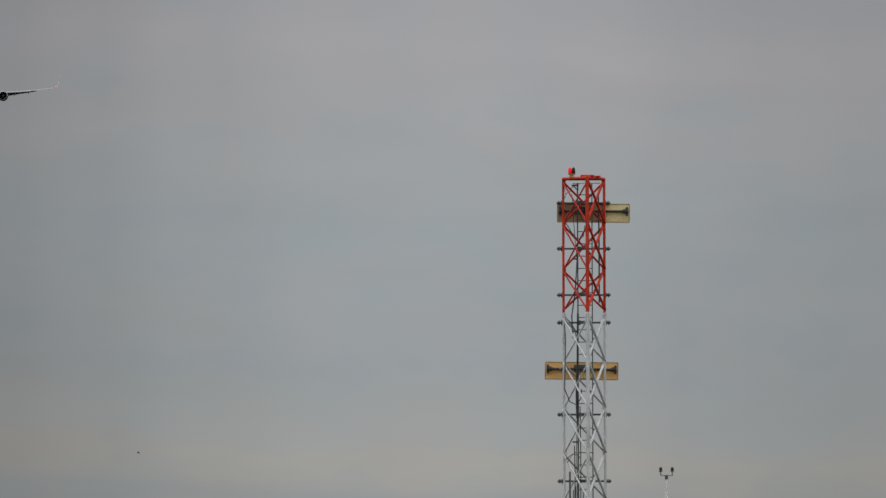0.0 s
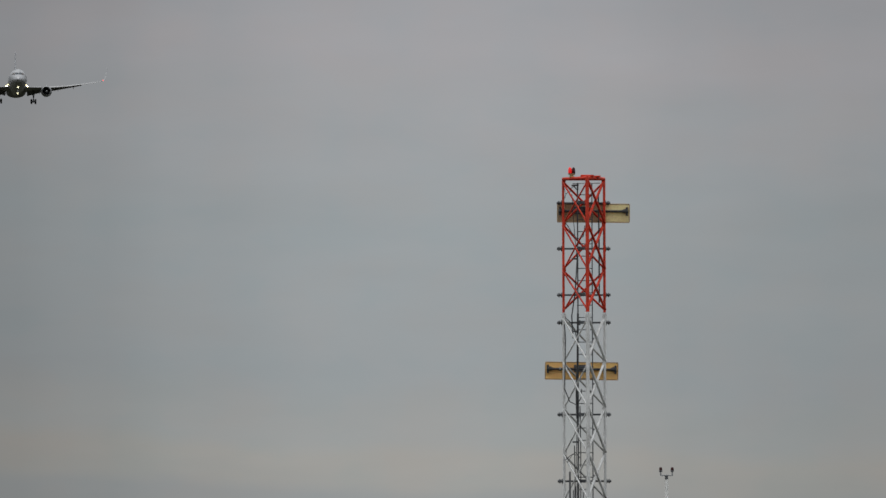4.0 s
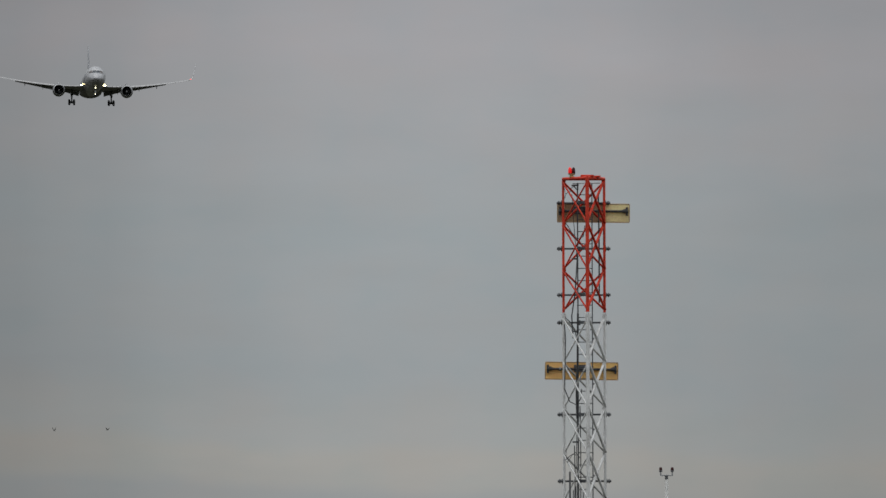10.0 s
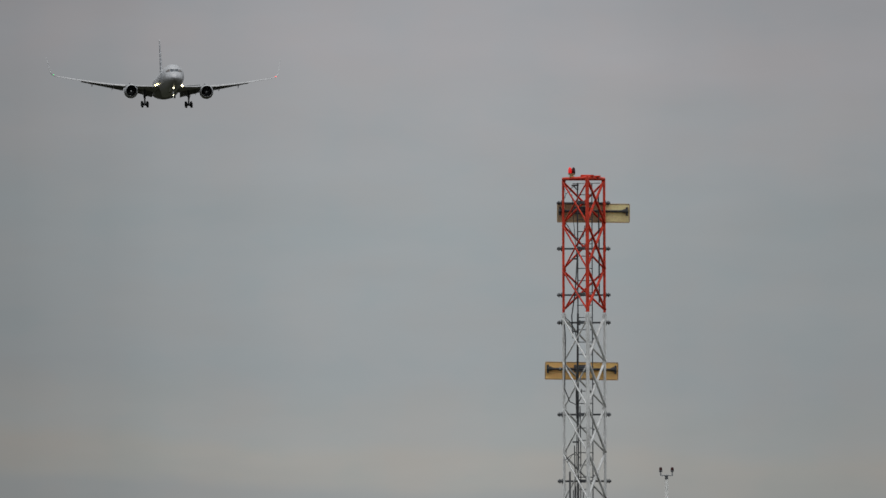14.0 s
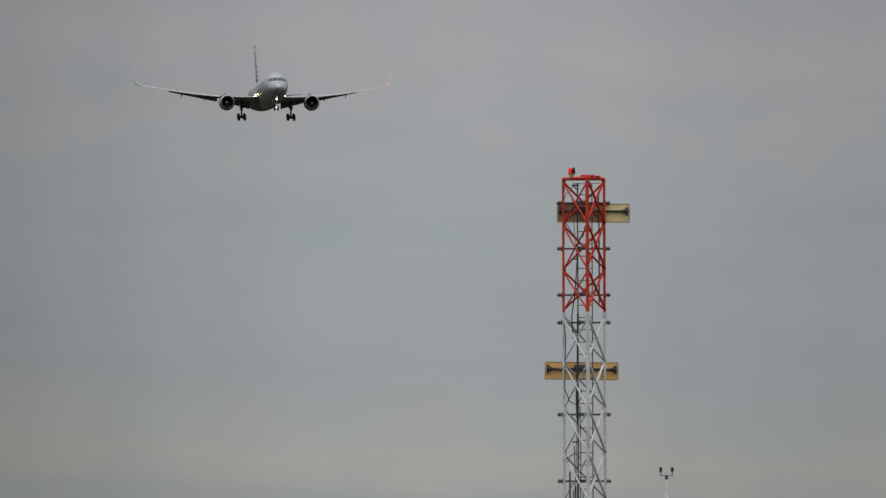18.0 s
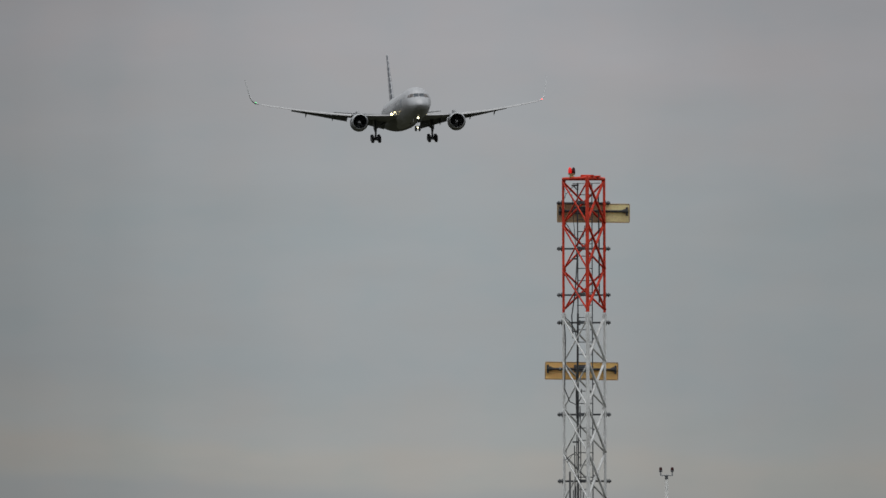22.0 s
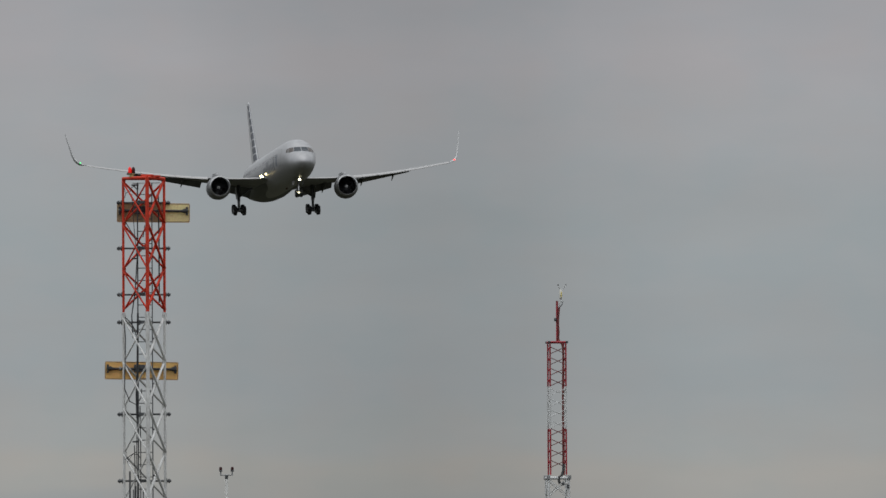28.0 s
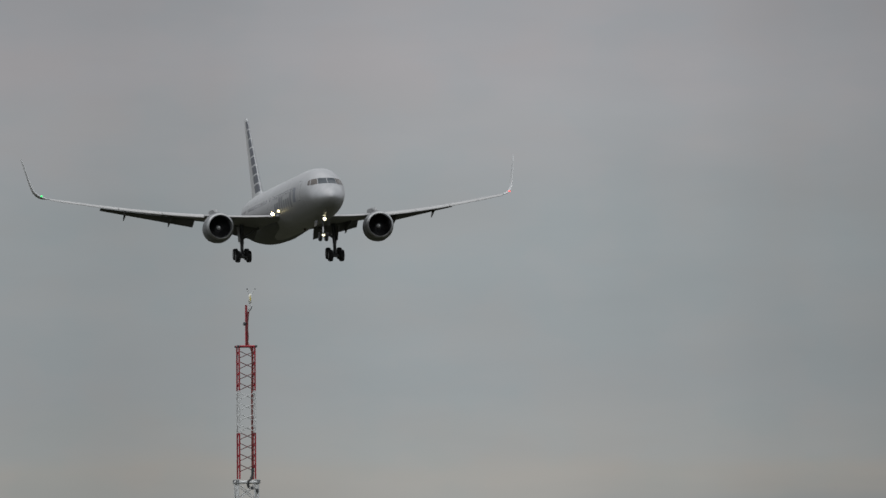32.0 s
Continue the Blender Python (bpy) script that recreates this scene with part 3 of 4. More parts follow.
    bent(bm, [(0.055, 0, z(550)), (0.068, 0, z(545)), (0.072, 0, z(541)), (0.10, 0, z(537.5)), (0.152, 0, z(538.5))], 0.013)
    bent(bm, [(0.10, 0, z(537.8)), (0.105, 0, z(536)), (0.106, 0, z(533.5))], 0.018)
    part("sensor_bracket", bm, MAST_WHITE, root, "white curved bracket", True)
    bm = bmesh.new()
    lathe(bm, [(0, 0.02), (0.02, 0.036), (0.20, 0.036), (0.23, 0.018)], (0, 0, 1), (0.106, 0, z(534)), 14, True)
    part("wind_sensor", bm, SENSOR, root, "cream ultrasonic wind sensor body", True)
    bm = bmesh.new()
    slab(bm, (0.111, -0.036, z(525.5)), (0.026, 0.008, 0.12), None, 0.002)
    part("sensor_label", bm, YELLOW, root, "yellow label strip")
    for dx, dy in ((-0.068, -0.03), (0.125, 0.0), (-0.055, 0.10)):
        bm = bmesh.new()
        bent(bm, [(0.106, 0, z(520)), (0.106 + dx * 0.4, dy * 0.4, z(516)), (0.106 + dx, dy, z(509.5))], 0.007)
        part("sensor_arm", bm, MAST_WHITE, root, "", True)
        bm = bmesh.new()
        bmesh.ops.create_uvsphere(bm, u_segments=10, v_segments=6, radius=0.016, matrix=Matrix.Translation((0.106 + dx, dy, z(508.6))))
        part("sensor_tip", bm, DARK_STEEL, root, "", True)


wind_mast()


# ---- the airliner: x to starboard, y to the nose, z up; origin on the fuselage axis above the main gear ----
NOSE = 28.5
DROP = -0.42
STATIONS = [(0.0, 0.06, -0.66, -0.80), (0.12, 0.40, -0.36, -1.10), (0.4, 0.74, -0.08, -1.42), (0.8, 1.04, 0.18, -1.68), (1.4, 1.36, 0.48, -1.86), (2.1, 1.57, 0.78, -2.04),
            (2.7, 1.72, 1.10, -2.16), (3.3, 1.86, 1.55, -2.26), (3.9, 1.97, 1.95, -2.34), (4.7, 2.10, 2.28, -2.43), (6.0, 2.27, 2.54, -2.55), (8.0, 2.44, 2.67, -2.66),
            (10.0, 2.515, 2.705, -2.705), (33.0, 2.515, 2.705, -2.705), (36.0, 2.49, 2.70, -2.60), (40.0, 2.30, 2.68, -2.10), (44.0, 1.90, 2.60, -1.30),
            (48.0, 1.35, 2.45, -0.35), (51.0, 0.85, 2.20, 0.45), (53.0, 0.40, 1.85, 1.0), (53.7, 0.12, 1.6, 1.25)]
SD = np.array(STATIONS)


def section(d):
    hw, zt, zb = (float(np.interp(d, SD[:, 0], SD[:, i])) for i in (1, 2, 3))
    return hw, (zt + zb) / 2 + DROP, (zt - zb) / 2


def skin(d, phi, off=0.0):
    """A point of the fuselage skin: d metres behind the nose, phi round from the crown to starboard."""
    hw, zc, hh = section(d)
    return Vector(((hw + off) * math.sin(phi), NOSE - d, zc + (hh + off) * math.cos(phi)))


def skin_at(x, z, off=0.0):
    """The point of the nose that shows at (x, z) from ahead."""
    lo, hi = 0.0, 9.0
    for _ in range(40):
        mid = (lo + hi) / 2
        hw, zc, hh = section(mid)
        if (x / hw) ** 2 + ((z - zc) / hh) ** 2 > 1:
            lo = mid
        else:
            hi = mid
    return Vector((x, NOSE - hi + off, z + off * 0.5))


def patch(bm, rows, thick=0.012):
    """A thin solid plate whose outer skin is the grid of points rows."""
    top = [[bm.verts.new(p) for p in r] for r in rows]
    nr, nc = len(rows), len(rows[0])
    for i in range(nr - 1):
        for j in range(nc - 1):
            bm.faces.new((top[i][j], top[i][j + 1], top[i + 1][j + 1], top[i + 1][j]))
    bmesh.ops.recalc_face_normals(bm, faces=bm.faces)
    bmesh.ops.solidify(bm, geom=list(bm.faces), thickness=thick)


def side_patch(d0, d1, p0, p1, off, nd=3, npz=5, side=1):
    return [[(lambda v: Vector((v.x * side, v.y, v.z)))(skin(d0 + (d1 - d0) * i / nd, p0 + (p1 - p0) * j / npz, off)) for j in range(npz + 1)] for i in range(nd + 1)]


def phi_of(z, d=15.0):
    hw, zc, hh = section(d)
    return math.acos(max(-1, min(1, (z + DROP - zc) / hh)))


def foil(n=11):
    """Unit airfoil: (back along the chord, up), round from the trailing edge over the top."""
    up, lowr = [], []
    for i in range(n + 1):
        c = 0.5 * (1 - math.cos(math.pi * i / n))
        t = 5 * (0.2969 * math.sqrt(c) - 0.126 * c - 0.3516 * c * c + 0.2843 * c ** 3 - 0.1036 * c ** 4)
        cam_line = 0.06 * c * (1 - c)
        up.append((c, t, cam_line))
        lowr.append((c, -t, cam_line))
    return up[::-1] + lowr[1:-1]


FOIL = foil()


def aerofoil(bm, stations, side=1):
    """stations: leading edge point, chord, thickness ratio, incidence in degrees, normal. Lofted, capped."""
    rings = []
    for le, chord, th, inc, nrm in stations:
        nrm = Vector(nrm).normalized()
        back = Vector((0, -1, 0))
        span = back.cross(nrm)
        back = Matrix.Rotation(radians(-inc), 3, span) @ back
        n2 = (nrm - back * nrm.dot(back)).normalized()
        ring = []
        for c, t, cl in FOIL:
            p = Vector(le) + back * (c * chord) + n2 * ((t * th + cl) * chord)
            ring.append((p.x * side, p.y, p.z))
        rings.append(ring)
    loft(bm, rings)


WING_Z = (-1.698, 0.02134, 0.007939, -0.0000957)


def wing_line(x):
    """Leading edge y, chord and height of the wing at x."""
    u = x - 2.4
    yle = 9.95 - 0.70 * u
    chord = float(np.interp(x, (2.4, 8.1, 23.9), (10.9, 7.0, 2.35)))
    z = WING_Z[0] + WING_Z[1] * u + WING_Z[2] * u ** 2 + WING_Z[3] * u ** 3
    return yle, chord, z


def rear_line(x):
    """Height of the rear spar at x, to which flaps and ailerons hang."""
    u = x - 2.4
    return -1.70 + 0.105 * u + 0.00225 * u * u


def tyre(bm, c, r, w, axis=(1, 0, 0)):
    lathe(bm, [(-w * 0.42, r * 0.55), (-w * 0.5, r * 0.72), (-w * 0.46, r * 0.9), (-w * 0.3, r * 0.985), (0, r), (w * 0.3, r * 0.985), (w * 0.46, r * 0.9), (w * 0.5, r * 0.72), (w * 0.42, r * 0.55)], axis, c, 22, True)


def rim(bm, c, r, w):
    lathe(bm, [(-w * 0.46, r * 0.12), (-w * 0.47, r * 0.3), (-w * 0.40, r * 0.5), (-w * 0.47, r * 0.57), (w * 0.47, r * 0.57), (w * 0.40, r * 0.5), (w * 0.47, r * 0.3), (w * 0.46, r * 0.12)], (1, 0, 0), c, 18, True)


def wheel(parent, c, r, w):
    bm = bmesh.new()
    tyre(bm, c, r, w)
    t = part("wheel", bm, TYRE, parent, "black rubber tyre", True)
    bm = bmesh.new()
    rim(bm, c, r, w)
    part("rim", bm, RIM, t, "grey wheel rim", True)


def disc_lamp(name, c, r, mat, parent, label, depth=0.36):
    """A lamp that looks forward: a dark can and a glowing lens set deep inside it."""
    bm = bmesh.new()
    lathe(bm, [(-depth, r * 0.45), (-depth + 0.08, r * 0.98), (0.0, r * 1.06), (0.02, r * 1.05), (0.015, r), (-depth + 0.07, r * 0.93)], (0, 1, 0), c, 20, True)
    lamp = part(name, bm, GEAR, parent, label, True)
    bm = bmesh.new()
    lathe(bm, [(-depth + 0.075, r * 0.95), (-depth + 0.095, r * 0.7), (-depth + 0.105, r * 0.3), (-depth + 0.107, 0.005)], (0, 1, 0), c, 20, True)
    part("lamp_lens", bm, mat, lamp, "glowing lens", True)
    return lamp


def airliner():
    root = thing("airliner", pose(0, 3000, 140), "silver-grey twin-engine airliner with winglets, landing gear down, lights on, in flight", "airplane")
    # fuselage
    bm = bmesh.new()
    ds = sorted(set([s[0] for s in STATIONS] + [0.05, 0.25, 0.6, 1.1, 1.75, 2.4, 3.0, 3.6, 4.3, 5.3, 7, 9, 14, 18, 22, 26, 30, 34.5, 38, 42, 46, 49.5, 52]))
    ring_n = 48
    loft(bm, [[skin(d, 2 * math.pi * i / ring_n) for i in range(ring_n)] for d in ds])
    body = part("fuselage", bm, SILVER, root, "silver-grey painted fuselage", True)
    # skin joints
    for d in (12.4, 18.2, 33.0, 40.5):
        bm = bmesh.new()
        rows = [[skin(d + e, 2 * math.pi * i / 40, 0.004) for i in range(41)] for e in (0, 0.03)]
        patch(bm, rows, 0.003)
        part("skin_joint", bm, SEAM, body)
    # cockpit panes
    for side in (1, -1):
        for quad in (((0.035, 0.76), (0.035, 1.34), (0.84, 1.32), (0.92, 0.72)), ((0.97, 0.72), (0.90, 1.31), (1.42, 1.24), (1.58, 0.62)), ((1.63, 0.62), (1.48, 1.21), (1.66, 1.10), (1.80, 0.66))):
            bm = bmesh.new()
            (ax, az), (bx, bz), (cx, cz), (dx, dz) = quad
            rows = []
            for i in range(6):
                u = i / 5
                lo, hi = (ax + (dx - ax) * u, az + (dz - az) * u), (bx + (cx - bx) * u, bz + (cz - bz) * u)
                row = []
                for j in range(5):
                    v = j / 4
                    p = skin_at(lo[0] + (hi[0] - lo[0]) * v, lo[1] + (hi[1] - lo[1]) * v + DROP, 0.02)
                    row.append((p.x * side, p.y, p.z))
                rows.append(row)
            patch(bm, rows, 0.03)
            if quad[0][0] < 0.9:
                part("cockpit_window", bm, GLASS_DARK, body, "dark windscreen pane")
            else:
                part("cockpit_window", bm, GLASS_SIDE, body, "side pane with a warm sky reflection in its colour")
    # cabin windows, doors, lettering bars, emblem
    win = None
    for side in (1, -1):
        for i in range(78):
            d = 8.4 + i * 0.508
            if any(abs(d - q) < 0.75 for q in (7.0, 21.5, 24.0, 38.4)) or d > 45:
                continue
            if win is None or d > 33 or side != win[1] or d < 10:
                bm = bmesh.new()
                patch(bm, side_patch(d - 0.12, d + 0.12, phi_of(0.86, d), phi_of(0.48, d), 0.006, 1, 3, side), 0.005)
                ob = part("cabin_window", bm, CABIN_GLASS, body)
                win = (ob, side, d)
            else:
                ob = part("cabin_window", win[0].data, None, body)
                ob.location.y = -(d - win[2])
        for d, w, zl, zh in ((6.3, 1.07, -0.62, 1.25), (38.4, 1.07, -0.62, 1.25), (21.5, 0.55, -0.1, 0.95), (24.0, 0.55, -0.1, 0.95)):
            bm = bmesh.new()
            patch(bm, side_patch(d - w / 2 - 0.05, d + w / 2 + 0.05, phi_of(zh + 0.05, d), phi_of(zl - 0.05, d), 0.004, 3, 8, side), 0.003)
            fr = part("cabin_door", bm, SEAM, body, "cabin door with dark outline")
            bm = bmesh.new()
            patch(bm, side_patch(d - w / 2, d + w / 2, phi_of(zh, d), phi_of(zl, d), 0.010, 3, 8, side), 0.005)
            part("door_leaf", bm, SILVER, fr, "silver-grey door leaf", True)
        # plain bars in place of the airline title, and a plain emblem beside it
        for i in range(8):
            d = 9.6 + i * 1.34
            tall = 1.62 if i in (0, 4, 5) else 1.18
            bm = bmesh.new()
            patch(bm, side_patch(d, d + 0.98, phi_of(-1.15 + tall, d), phi_of(-1.0, d), 0.008, 3, 6, side), 0.006)
            part("title_bar", bm, TITLE, body, "plain slate-grey bar of the title")
        bm = bmesh.new()
        patch(bm, side_patch(7.6, 8.8, phi_of(0.75, 8), phi_of(-0.65, 8), 0.008, 3, 6, side), 0.006)
        part("emblem", bm, EMBLEM, body, "plain muted blue emblem shape")
    # belly fairing
    bm = bmesh.new()
    rings = []
    for d, hw, zb in ((18.0, 1.2, -2.10), (20.0, 1.8, -2.30), (23.0, 2.4, -2.42), (26.0, 2.62, -2.50), (29.0, 2.68, -2.58), (32.0, 2.72, -2.70), (35.0, 2.72, -2.80), (38.0, 2.55, -2.76), (41.0, 1.8, -2.35)):
        zt, zb = -0.95, zb + DROP
        ring = []
        for i in range(28):
            a = 2 * math.pi * i / 28
            ca, sa = math.cos(a), math.sin(a)
            e = 1.1
            ring.append((hw * math.copysign(abs(sa) ** e, sa), NOSE - d, (zt + zb) / 2 + (zt - zb) / 2 * math.copysign(abs(ca) ** e, ca)))
        rings.append(ring)
    loft(bm, rings)
    part("belly_fairing", bm, BELLY, root, "wing-to-body fairing, underside shade put into its grey", True)
    # wings
    for side, tag in ((1, "starboard"), (-1, "port")):
        bm = bmesh.new()
        st = []
        for x in (0.8, 2.4, 4.2, 6.2, 8.1, 10.5, 13, 15.5, 18, 20.5, 22.4, 23.6):
            yle, ch, z = wing_line(x)
            th = float(np.interp(x, (2.4, 8.1, 15.0, 23.6), (0.054, 0.058, 0.058, 0.05)))
            twist = float(np.interp(x, (2.4, 15.0, 23.6), (3.2, 0.8, -2.2))) - math.degrees((rear_line(x) - z) / ch)
            st.append(((x, yle, z), ch, th, twist, (-0.10, 0, 1)))
        aerofoil(bm, st, side)
        wing = part("wing", bm, WING_GREY, root, "swept grey wing", True)
        bm = bmesh.new()
        yle, ch, z = wing_line(23.6)
        st = [((23.605, yle, z), ch, 0.05, -3.5, (-0.10, 0, 1))]
        z += 0.16
        for x, dy, dz, c, cant in ((24.05, -0.42, 0.04, 2.05, 18), (24.42, -0.95, 0.33, 1.80, 42), (24.70, -1.55, 0.72, 1.58, 62), (24.88, -2.2, 1.30, 1.34, 73), (25.10, -2.95, 2.25, 1.05, 77), (25.34, -3.75, 3.35, 0.82, 78), (25.45, -4.25, 3.90, 0.66, 78), (25.53, -4.65, 4.28, 0.40, 78)):
            st.append(((x, yle + dy, z + dz), c, 0.085, 0, (-math.sin(radians(cant)), 0, math.cos(radians(cant)))))
        aerofoil(bm, st, side)
        part("winglet", bm, WINGLET, wing, "upturned silver-grey winglet", True)
        # slats: drooped leading edge
        for xa, xb in ((2.9, 7.0), (9.2, 13.0), (13.06, 17.0), (17.06, 20.4), (20.46, 23.4)):
            bm = bmesh.new()
            s2 = []
            for i in range(4):
                x = xa + (xb - xa) * i / 3
                yle, ch, z = wing_line(x)
                c = 0.29 * ch ** 0.6 if xa > 8 else 0.85
                s2.append(((x, yle + 0.42 * c, z - (0.21 if xa > 8 else 0.06) * c), c, 0.17 if xa > 8 else 0.14, -24 if xa > 8 else -14, (-0.12, 0, 1)))
            aerofoil(bm, s2, side)
            part("slat", bm, SLAT, wing, "extended leading-edge slat", True)
        # flaps, drooped behind the wing
        for xa, xb, da, db in ((2.9, 7.5, 34, 32), (9.2, 18.2, 31, 14)):
            bm = bmesh.new()
            s2 = []
            for i in range(5):
                x = xa + (xb - xa) * i / 4
                yle, ch, z = wing_line(x)
                c = 0.205 * ch if xa > 8 else 0.21 * ch
                z = rear_line(x)
                s2.append(((x, yle - ch * 0.86, z - 0.10 - 0.030 * ch * (1 - i / 5)), c, 0.13, da + (db - da) * i / 4, (-0.1, 0, 1)))
            aerofoil(bm, s2, side)
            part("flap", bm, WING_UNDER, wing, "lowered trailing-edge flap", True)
        bm = bmesh.new()
        s2 = []
        for x in (7.56, 9.14):
            yle, ch, z = wing_line(x)
            z = rear_line(x)
            s2.append(((x, yle - ch * 0.86, z - 0.05), 0.16 * ch, 0.13, 14, (-0.1, 0, 1)))
        aerofoil(bm, s2, side)
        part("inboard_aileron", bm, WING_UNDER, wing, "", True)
        # flap track fairings
        for x, ln, sz, bow in ((6.4, 3.9, 0.36, 0.42), (11.6, 2.9, 0.28, 0.46), (15.9, 2.5, 0.24, 0.46)):
            yle, ch, z = wing_line(x)
            z = rear_line(x)
            bm = bmesh.new()
            rr = []
            for u, q in ((0, 0.05), (0.12, 0.6), (0.35, 1.0), (0.65, 0.85), (0.88, 0.45), (1, 0.04)):
                yy = yle - ch * 0.60 - ln * u
                zc = z - 0.28 - 0.02 * ch - max(0, u - 0.40) * ln * bow
                rr.append([(side * (x + sz * 0.45 * q * math.sin(a)), yy, zc + sz * 1.1 * q * math.cos(a)) for a in (2 * math.pi * i / 12 for i in range(12))])
            loft(bm, rr)
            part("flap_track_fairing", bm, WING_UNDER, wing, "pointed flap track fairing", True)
        # lights at the tip and the root
        yle, ch, z = wing_line(23.6)
        bm = bmesh.new()
        bmesh.ops.create_uvsphere(bm, u_segments=12, v_segments=8, radius=0.10, matrix=Matrix.Translation((side * 24.16, -5.1, z + 0.33)) @ Matrix.Diagonal((1.25, 1.0, 0.75, 1)))
        part("navigation_light", bm, NAV_GREEN if side > 0 else NAV_RED, wing, "glowing green light" if side > 0 else "glowing red light", True)
        yle, ch, z = wing_line(2.95)
        disc_lamp("landing_light", (side * 2.83, yle + 0.26, -1.46), 0.23, LANDING, wing, "bright warm-white landing light", 0.85)
        disc_lamp("turnoff_light", (side * 2.52, yle + 1.85, -1.27), 0.15, TURNOFF, wing, "small bright light")
        # engine
        ex, ey, ez = 8.13 * side, 9.42, -2.62
        ax = Vector((-0.02 * side, 1, 0.035)).normalized()
        o = Vector((ex, ey, ez))
        bm = bmesh.new()
        lathe(bm, [(-0.02, 1.235), (-0.12, 1.33), (-0.45, 1.43), (-1.1, 1.50), (-1.9, 1.50), (-2.8, 1.38), (-3.5, 1.20), (-3.9, 1.08), (-3.9, 1.02), (-3.4, 1.05)], ax, o, 40)
        eng = part("engine", bm, NACELLE, root, "grey engine nacelle slung under the wing", True)
        bm = bmesh.new()
        lathe(bm, [(-0.34, 1.10), (-0.16, 1.12), (-0.05, 1.16), (0.0, 1.20), (-0.02, 1.245), (-0.10, 1.325), (-0.22, 1.385)], ax, o, 40)
        part("inlet_lip", bm, BARE, eng, "polished metal inlet lip", True)
        bm = bmesh.new()
        lathe(bm, [(-0.30, 1.10), (-0.8, 1.14), (-1.5, 1.17)], ax, o, 40)
        part("inlet_duct", bm, DUCT, eng, "dark inlet duct", True)
        bm = bmesh.new()
        lathe(bm, [(-1.34, 1.16), (-1.36, 0.01)], ax, o, 40)
        part("fan_disc", bm, DUCT, eng)
        bm = bmesh.new()
        u, v = frame_axes(ax)
        for i in range(34):
            a = 2 * math.pi * i / 34
            r0, r1 = u * math.cos(a) + v * math.sin(a), u * math.cos(a + 0.15) + v * math.sin(a + 0.15)
            pts = [o - ax * 1.12 + r0 * 0.34, o - ax * 1.02 + r0 * 1.13, o - ax * 1.26 + r1 * 1.13, o - ax * 1.26 + r1 * 0.34]
            bm.faces.new([bm.verts.new(p) for p in pts])
        part("fan", bm, FAN, eng, "dark ring of fan blades")
        bm = bmesh.new()
        lathe(bm, [(-1.20, 0.20), (-1.08, 0.17), (-0.97, 0.12), (-0.88, 0.07), (-0.83, 0.03), (-0.82, 0.005)], ax, o, 20)
        part("spinner", bm, SPIN, eng, "pale grey spinner cone", True)
        bm = bmesh.new()
        lathe(bm, [(-3.5, 0.80), (-4.2, 0.72), (-5.0, 0.48), (-5.0, 0.36), (-5.7, 0.08)], ax, o, 28)
        part("exhaust_nozzle", bm, FAN, eng, "dark exhaust cone", True)
        bm = bmesh.new()
        rings = []
        for yy, zt, zb, w in ((-1.5, -1.10, -1.3, 0.06), (-2.2, -0.92, -1.35, 0.17), (-3.2, -0.62, -1.55, 0.24), (-5.4, -0.50, -1.5, 0.22), (-7.4, -0.55, -1.2, 0.06)):
            z0, z1 = zb, zt
            rings.append([(ex + w * q[0], ey + yy, q[1]) for q in ((-1, z0), (1, z0), (1, z1 - 0.1), (0.4, z1), (-0.4, z1), (-1, z1 - 0.1))])
        loft(bm, rings)
        part("pylon", bm, WING_GREY, eng, "grey engine pylon", False)
        # main gear
        gx, gy, gz = 4.76 * side, 1.6, -5.02
        bm = bmesh.new()
        rod(bm, (gx * 0.985, gy - 0.25, -1.8), (gx, gy, -3.75), 0.23, 0.20, 14)
        rod(bm, (gx, gy, -3.75), (gx, gy, -3.85), 0.22, None, 14)
        gear = part("main_gear", bm, GEAR, root, "lowered main landing gear with four wheels", True)
        rodm("oleo", RIM, (gx, gy, -3.75), (gx, gy, gz + 0.12), 0.17, gear, "grey oleo rod", 12)
        bm = bmesh.new()
        rod(bm, (gx - side * 0.1, gy, -3.3), (gx - side * 1.75, gy + 0.2, -2.25), 0.14, None, 10)
        part("side_brace", bm, GEAR, gear, "", True)
        bm = bmesh.new()
        rod(bm, (gx, gy + 0.22, -3.7), (gx, gy + 0.48, -4.25), 0.045, None, 8)
        rod(bm, (gx, gy + 0.48, -4.25), (gx, gy + 0.12, gz + 0.1), 0.045, None, 8)
        part("torque_link", bm, GEAR, gear)
        tilt = radians(-13)
        fy, fz = math.cos(tilt) * 0.71, math.sin(tilt) * 0.71
        rodm("bogie_beam", GEAR, (gx, gy + fy * 1.1, gz + fz * 1.1), (gx, gy - fy * 1.1, gz - fz * 1.1), 0.19, gear, "", 12)
        for s in (1, -1):
            c = Vector((gx, gy + fy * s, gz + fz * s))
            rodm("axle", GEAR, c + Vector((-0.7, 0, 0)), c + Vector((0.7, 0, 0)), 0.17, gear)
            for q in (-0.57, 0.57):
                wheel(gear, c + Vector((q, 0, 0)), 0.60, 0.48)
        bm = bmesh.new()
        slab(bm, (gx + side * 0.30, gy - 0.05, -2.85), (0.05, 1.25, 1.55), Matrix.Rotation(radians(6 * side), 3, "Y"), 0.012)
        part("gear_door", bm, WING_GREY, gear, "grey gear leg door")
    # fin, stripes and tailplane
    def fin_at(z):
        u = (z - 2.15) / (10.9 - 2.15)
        return -13.9 - 8.6 * u, 6.4 + (2.05 - 6.4) * u, 0.088 - 0.012 * u

    bm = bmesh.new()
    st = []
    for z in (1.3, 2.4, 4, 6, 8, 9.8, 10.7):
        yle, ch, th = fin_at(z)
